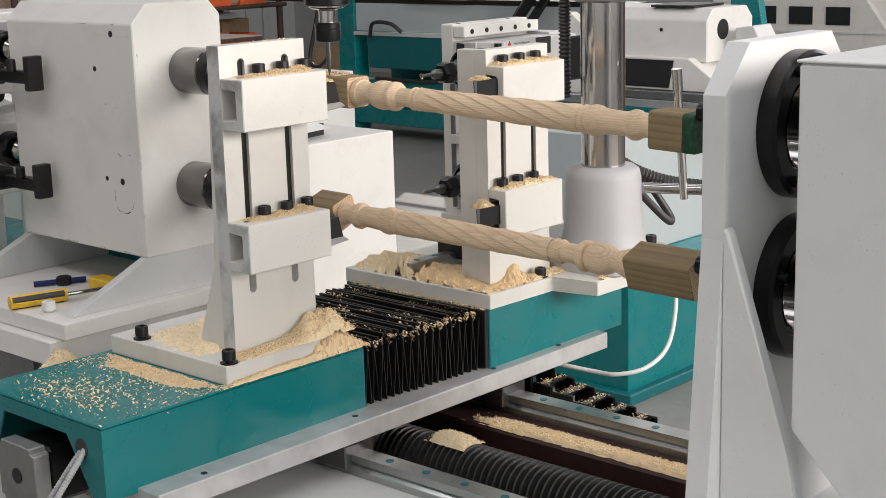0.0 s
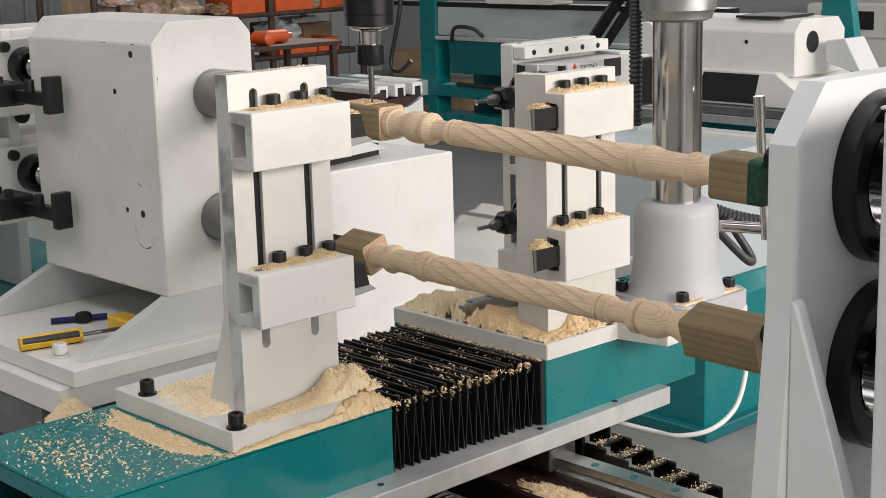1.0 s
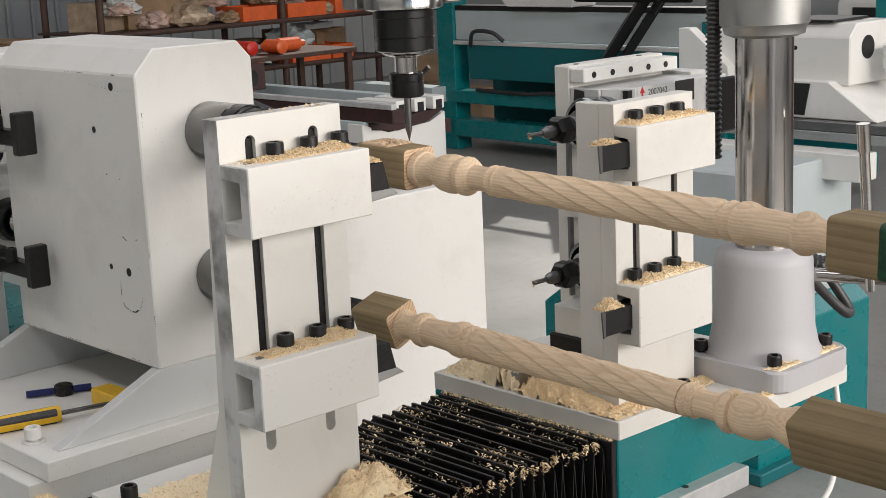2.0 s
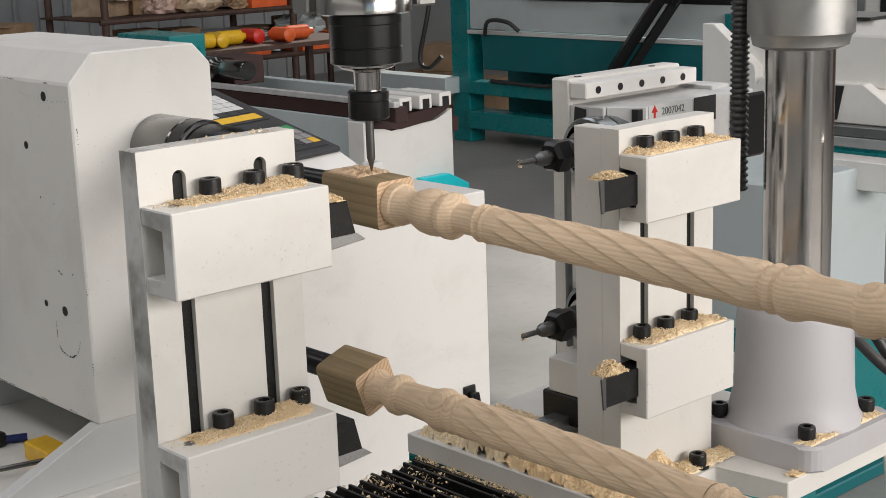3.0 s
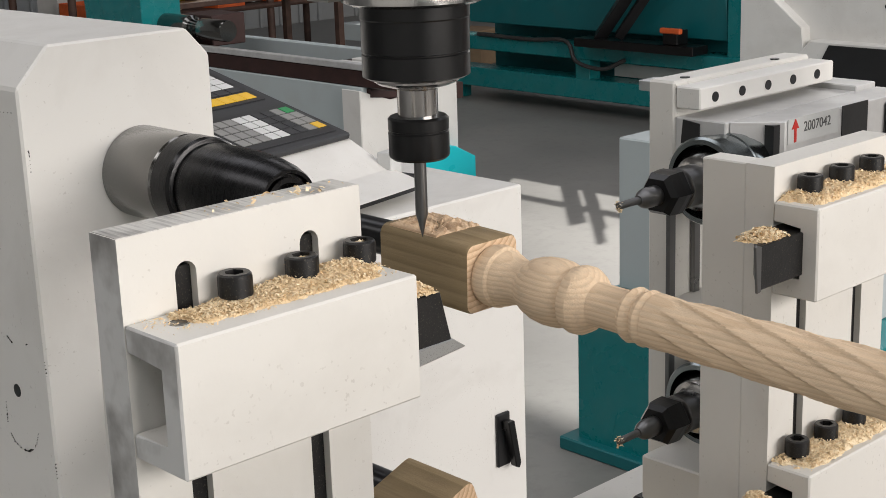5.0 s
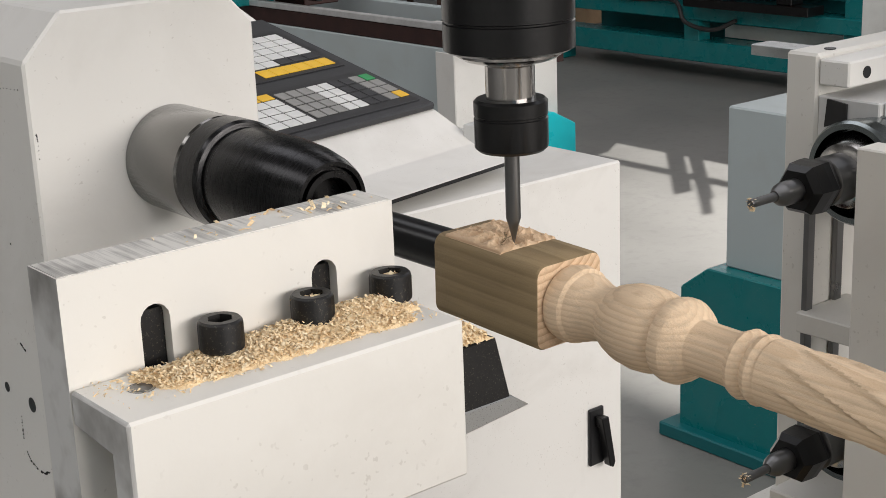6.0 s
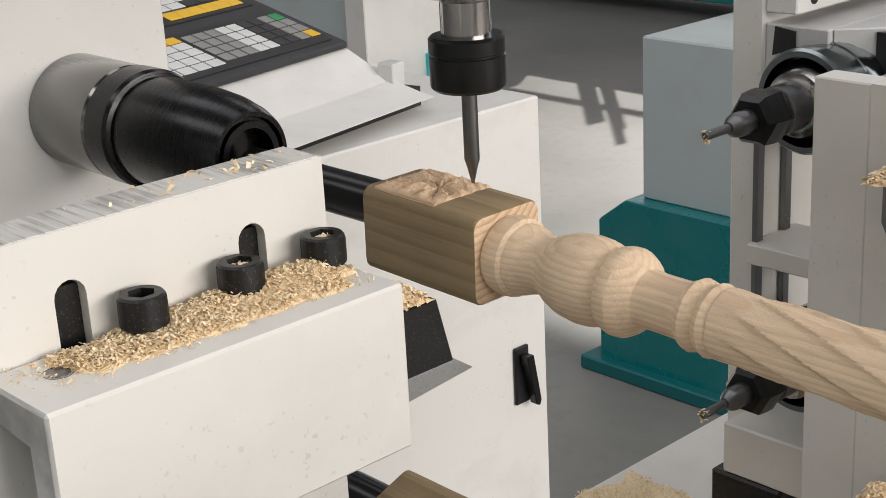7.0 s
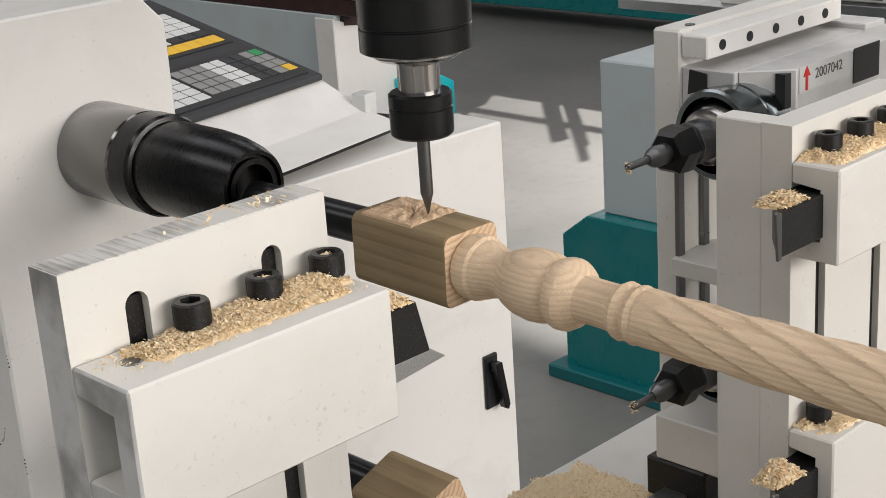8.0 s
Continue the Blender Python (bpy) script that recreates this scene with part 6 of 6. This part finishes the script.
# ---- sawdust ----
dust_pile("sawdust_heap", "loose pale pine sawdust heaped round the near fixture", -0.046, 0.190, 0.004, 0.044, 0.8265, lambda u, v: 0.002 + 0.027 * bell(u, v, 0.80, 0.65, 0.17, 0.7) + 0.005 * u * v, 900, 50, 2, cover=lambda u, v: 0.8 - u, loose=160)
dust_pile("sawdust_heap", "pale sawdust behind the near fixture", -0.045, 0.12, 0.07, 0.25, 0.8265, lambda u, v: 0.001 + 0.011 * bell(u, v, 0.6, 0.0, 0.5, 0.35), 500, 40, 5, cover=lambda u, v: 0.1 + 0.7 * v, loose=150)
dust_pile("sawdust_heap", "pale sawdust spilling onto the teal cover edge", 0.10, 0.21, -0.003, 0.10, 0.7995, lambda u, v: 0.034 * bell(u, v, 0.45, 0.45, 0.42, 0.6), 500, 40, 7)
dust_pile("sawdust_heap", "line of sawdust along the base plate's foot", -0.075, 0.198, -0.002, 0.016, 0.7992, lambda u, v: 0.010 * (0.25 + 0.8 * u), 500, 50, 8, cover=lambda u, v: 0.5 - 0.4 * u, loose=120)
dust_pile("sawdust_heap", "line of sawdust beside the base plate", -0.105, -0.054, 0.0, 0.27, 0.7992, lambda u, v: 0.0045 * u * u, 700, 50, 9, cover=lambda u, v: 1.1 - 0.8 * u, loose=420)
rng = random.Random(31)
bm = bmesh.new()


def on_teal():
    x = -0.06 - abs(rng.gauss(0, 0.085))
    y = rng.uniform(0.002, 0.275)
    return Vector((x, y, 0.7995)) if x > -0.25 else None


chips(bm, on_teal, 900, (0.0007, 0.0024), rng)
chips(bm, lambda: Vector((max(-0.25, rng.gauss(-0.19, 0.03)), rng.gauss(0.15, 0.05), 0.7995 + abs(rng.gauss(0, 0.001)))), 420, (0.0008, 0.0028), rng)
solo("scattered_chips", bm, DUST, "pale chips scattered over the teal cover", "sawdust", kind="stuff")
for z, xa, xb, sd_ in ((1.2012, 0.004, 0.1485, 11), (1.0092, 0.002, 0.1445, 13)):
    dust_pile("sawdust_strip", "pale sawdust lying on the tool holder's top", xa, xb, 0.010, 0.0435, z, lambda u, v: 0.0003 + 0.0060 * (0.15 + u) * bell(u, v, 0.8, 0.62, 0.75, 0.40), 1500, 60, sd_, (0.0004, 0.0012), cover=lambda u, v: max(0, 0.5 - 0.8 * u) + 0.4 * (1 - v), loose=520)
for z, xa, xb, sd_ in ((1.1772, 0.497, 0.642, 15), (0.9852, 0.497, 0.634, 17)):
    FAR.append(dust_pile("sawdust_strip", "pale sawdust lying on the far tool holder", xa, xb, -0.026, 0.0055, z, lambda u, v: 0.001 + 0.0045 * bell(u, v, 0.35, 0.6, 0.8, 0.6), 600, 44, sd_, cover=lambda u, v: 0.3 * (1 - v), loose=60))
for x0, z, s in ((0.447, 1.1590, 41), (0.447, 0.9625, 43)):
    FAR.append(dust_pile("sawdust_pinch", "pinch of sawdust on the cutter bar", x0, x0 + 0.034, -0.017, 0.006, z, lambda u, v: 0.003 * bell(u, v, 0.6, 0.6, 0.4, 0.5) * (1.6 if z > 1 else 3.2), 140, 18, s, (0.0008, 0.002)))
dust_pile("sawdust_pinch", "pinch of sawdust on the near cutter bar", 0.152, 0.178, 0.014, 0.04, 1.1825, lambda u, v: 0.004 * bell(u, v, 0.5, 0.5, 0.5, 0.6), 130, 18, 45, (0.0008, 0.002))
FAR.append(dust_pile("sawdust_heap", "sawdust heaped on the far base plate", 0.459, 0.575, -0.022, 0.15, 0.8265, lambda u, v: 0.004 + 0.026 * bell(u, v, 0.80, 0.22, 0.20, 0.20) + 0.016 * bell(u, v, 0.3, 0.85, 0.4, 0.4), 800, 50, 19))
FAR.append(dust_pile("sawdust_heap", "sawdust heaped beside the cross rail", 0.463, 0.60, 0.15, 0.29, 0.8265, lambda u, v: 0.003 + 0.036 * bell(u, v, 0.10, 0.22, 0.20, 0.24) + 0.016 * bell(u, v, 0.35, 0.85, 0.35, 0.2), 900, 56, 23))
FAR.append(dust_pile("sawdust_heap", "thin sawdust between column foot and fixture", 0.56, 0.665, -0.022, 0.005, 0.8265, lambda u, v: 0.007 * bell(u, v, 0.5, 0.6, 0.6, 0.6), 400, 36, 25))
FAR.append(dust_pile("sawdust_strip", "thin sawdust on the column flange", 0.66, 0.81, -0.11, -0.09, 0.8552, lambda u, v: 0.003 * bell(u, v, 0.4, 0.5, 0.6, 0.6), 250, 30, 27))
FAR.append(dust_pile("sawdust_strip", "thin sawdust at the column's plate edge", 0.64, 0.82, -0.107, -0.093, 0.8265, lambda u, v: 0.003, 250, 36, 28))
bm = bmesh.new()
rng = random.Random(58)
chips(bm, lambda: Vector((rng.triangular(0.03, 0.149, 0.13), rng.uniform(0.046, 0.066), 1.2436)), 42, (0.0006, 0.0026), rng)
solo("chips_on_plate_edge", bm, DUST, "a few wood chips on the plate's worn top edge", "sawdust", kind="stuff")
for sx, hz in ((0.100, 1.2148), (0.139, 1.2148), (0.133, 1.0228)):
    bm = bmesh.new()
    chips(bm, lambda: Vector((sx + rng.gauss(0, 0.0028), 0.033 + rng.gauss(0, 0.0028), hz + rng.uniform(-0.0025, 0.0005))), 70, (0.0006, 0.0018), rng)
    solo("chips_in_screw", bm, DUST, "wood chips lodged in a screw's socket", "sawdust", kind="stuff")
dust_pile("sawdust_strip", "sawdust lying along the rear rail", 0.508, 0.536, -0.62, 0.0, 0.6325, lambda u, v: 0.003, 600, 60, 33, cover=lambda u, v: 0.35, loose=300)
dust_pile("sawdust_strip", "sawdust lying along the rear rail's inner side", 0.402, 0.452, -0.62, 0.0, 0.6325, lambda u, v: 0.006 * bell(u, v, 0.4, 0.5, 0.6, 0.9), 700, 60, 35, cover=lambda u, v: 0.35, loose=300)
dust_pile("sawdust_strip", "sawdust lying along the front rail", 0.164, 0.180, -0.4, 0.02, 0.6325, lambda u, v: 0.005, 300, 40, 36)
dust_pile("sawdust_heap", "sawdust beside the headstock foot", -0.04, 0.03, 0.44, 0.49, 0.7265, lambda u, v: 0.028 * bell(u, v, 0.5, 0.8, 0.4, 0.6), 250, 24, 39)
dust_pile("sawdust_heap", "sawdust heap on the screw bellows", 0.265, 0.315, -0.13, -0.05, 0.648, lambda u, v: 0.014 * bell(u, v, 0.5, 0.5, 0.4, 0.45), 260, 24, 40)


# ---- what moves: the far slide carries fixture, column and spindle to and fro while the spindle carves ----
SLIDE = [(0.0, -0.0054), (0.5, 0.0072), (1.0, 0.0159), (1.5, 0.0259), (2.0, 0.0372), (2.25, 0.0395), (2.7, 0.0290), (3.3, 0.0137), (3.5, 0.0105), (4.0, 0.0), (4.2, -0.0041), (4.7, -0.0120), (5.3, -0.0014), (5.5, 0.0031), (6.0, 0.0128), (6.5, 0.0213), (7.0, 0.0312), (7.2, 0.0322), (7.5, 0.0277), (8.0, 0.0187)]


def motions():
    for ob in FAR:
        x, y, z = ob.location
        walk(ob, [(t, pose(x + d, y, z)) for t, d in SLIDE])
    for pleat, share in PLEATS:
        walk(pleat, [(t, pose(d * share, 0, 0)) for t, d in SLIDE])
    walk(spindle, [(t, pose(0.2795 + d, 0.127, ZU + 0.0234)) for t, d in SLIDE])


motions()
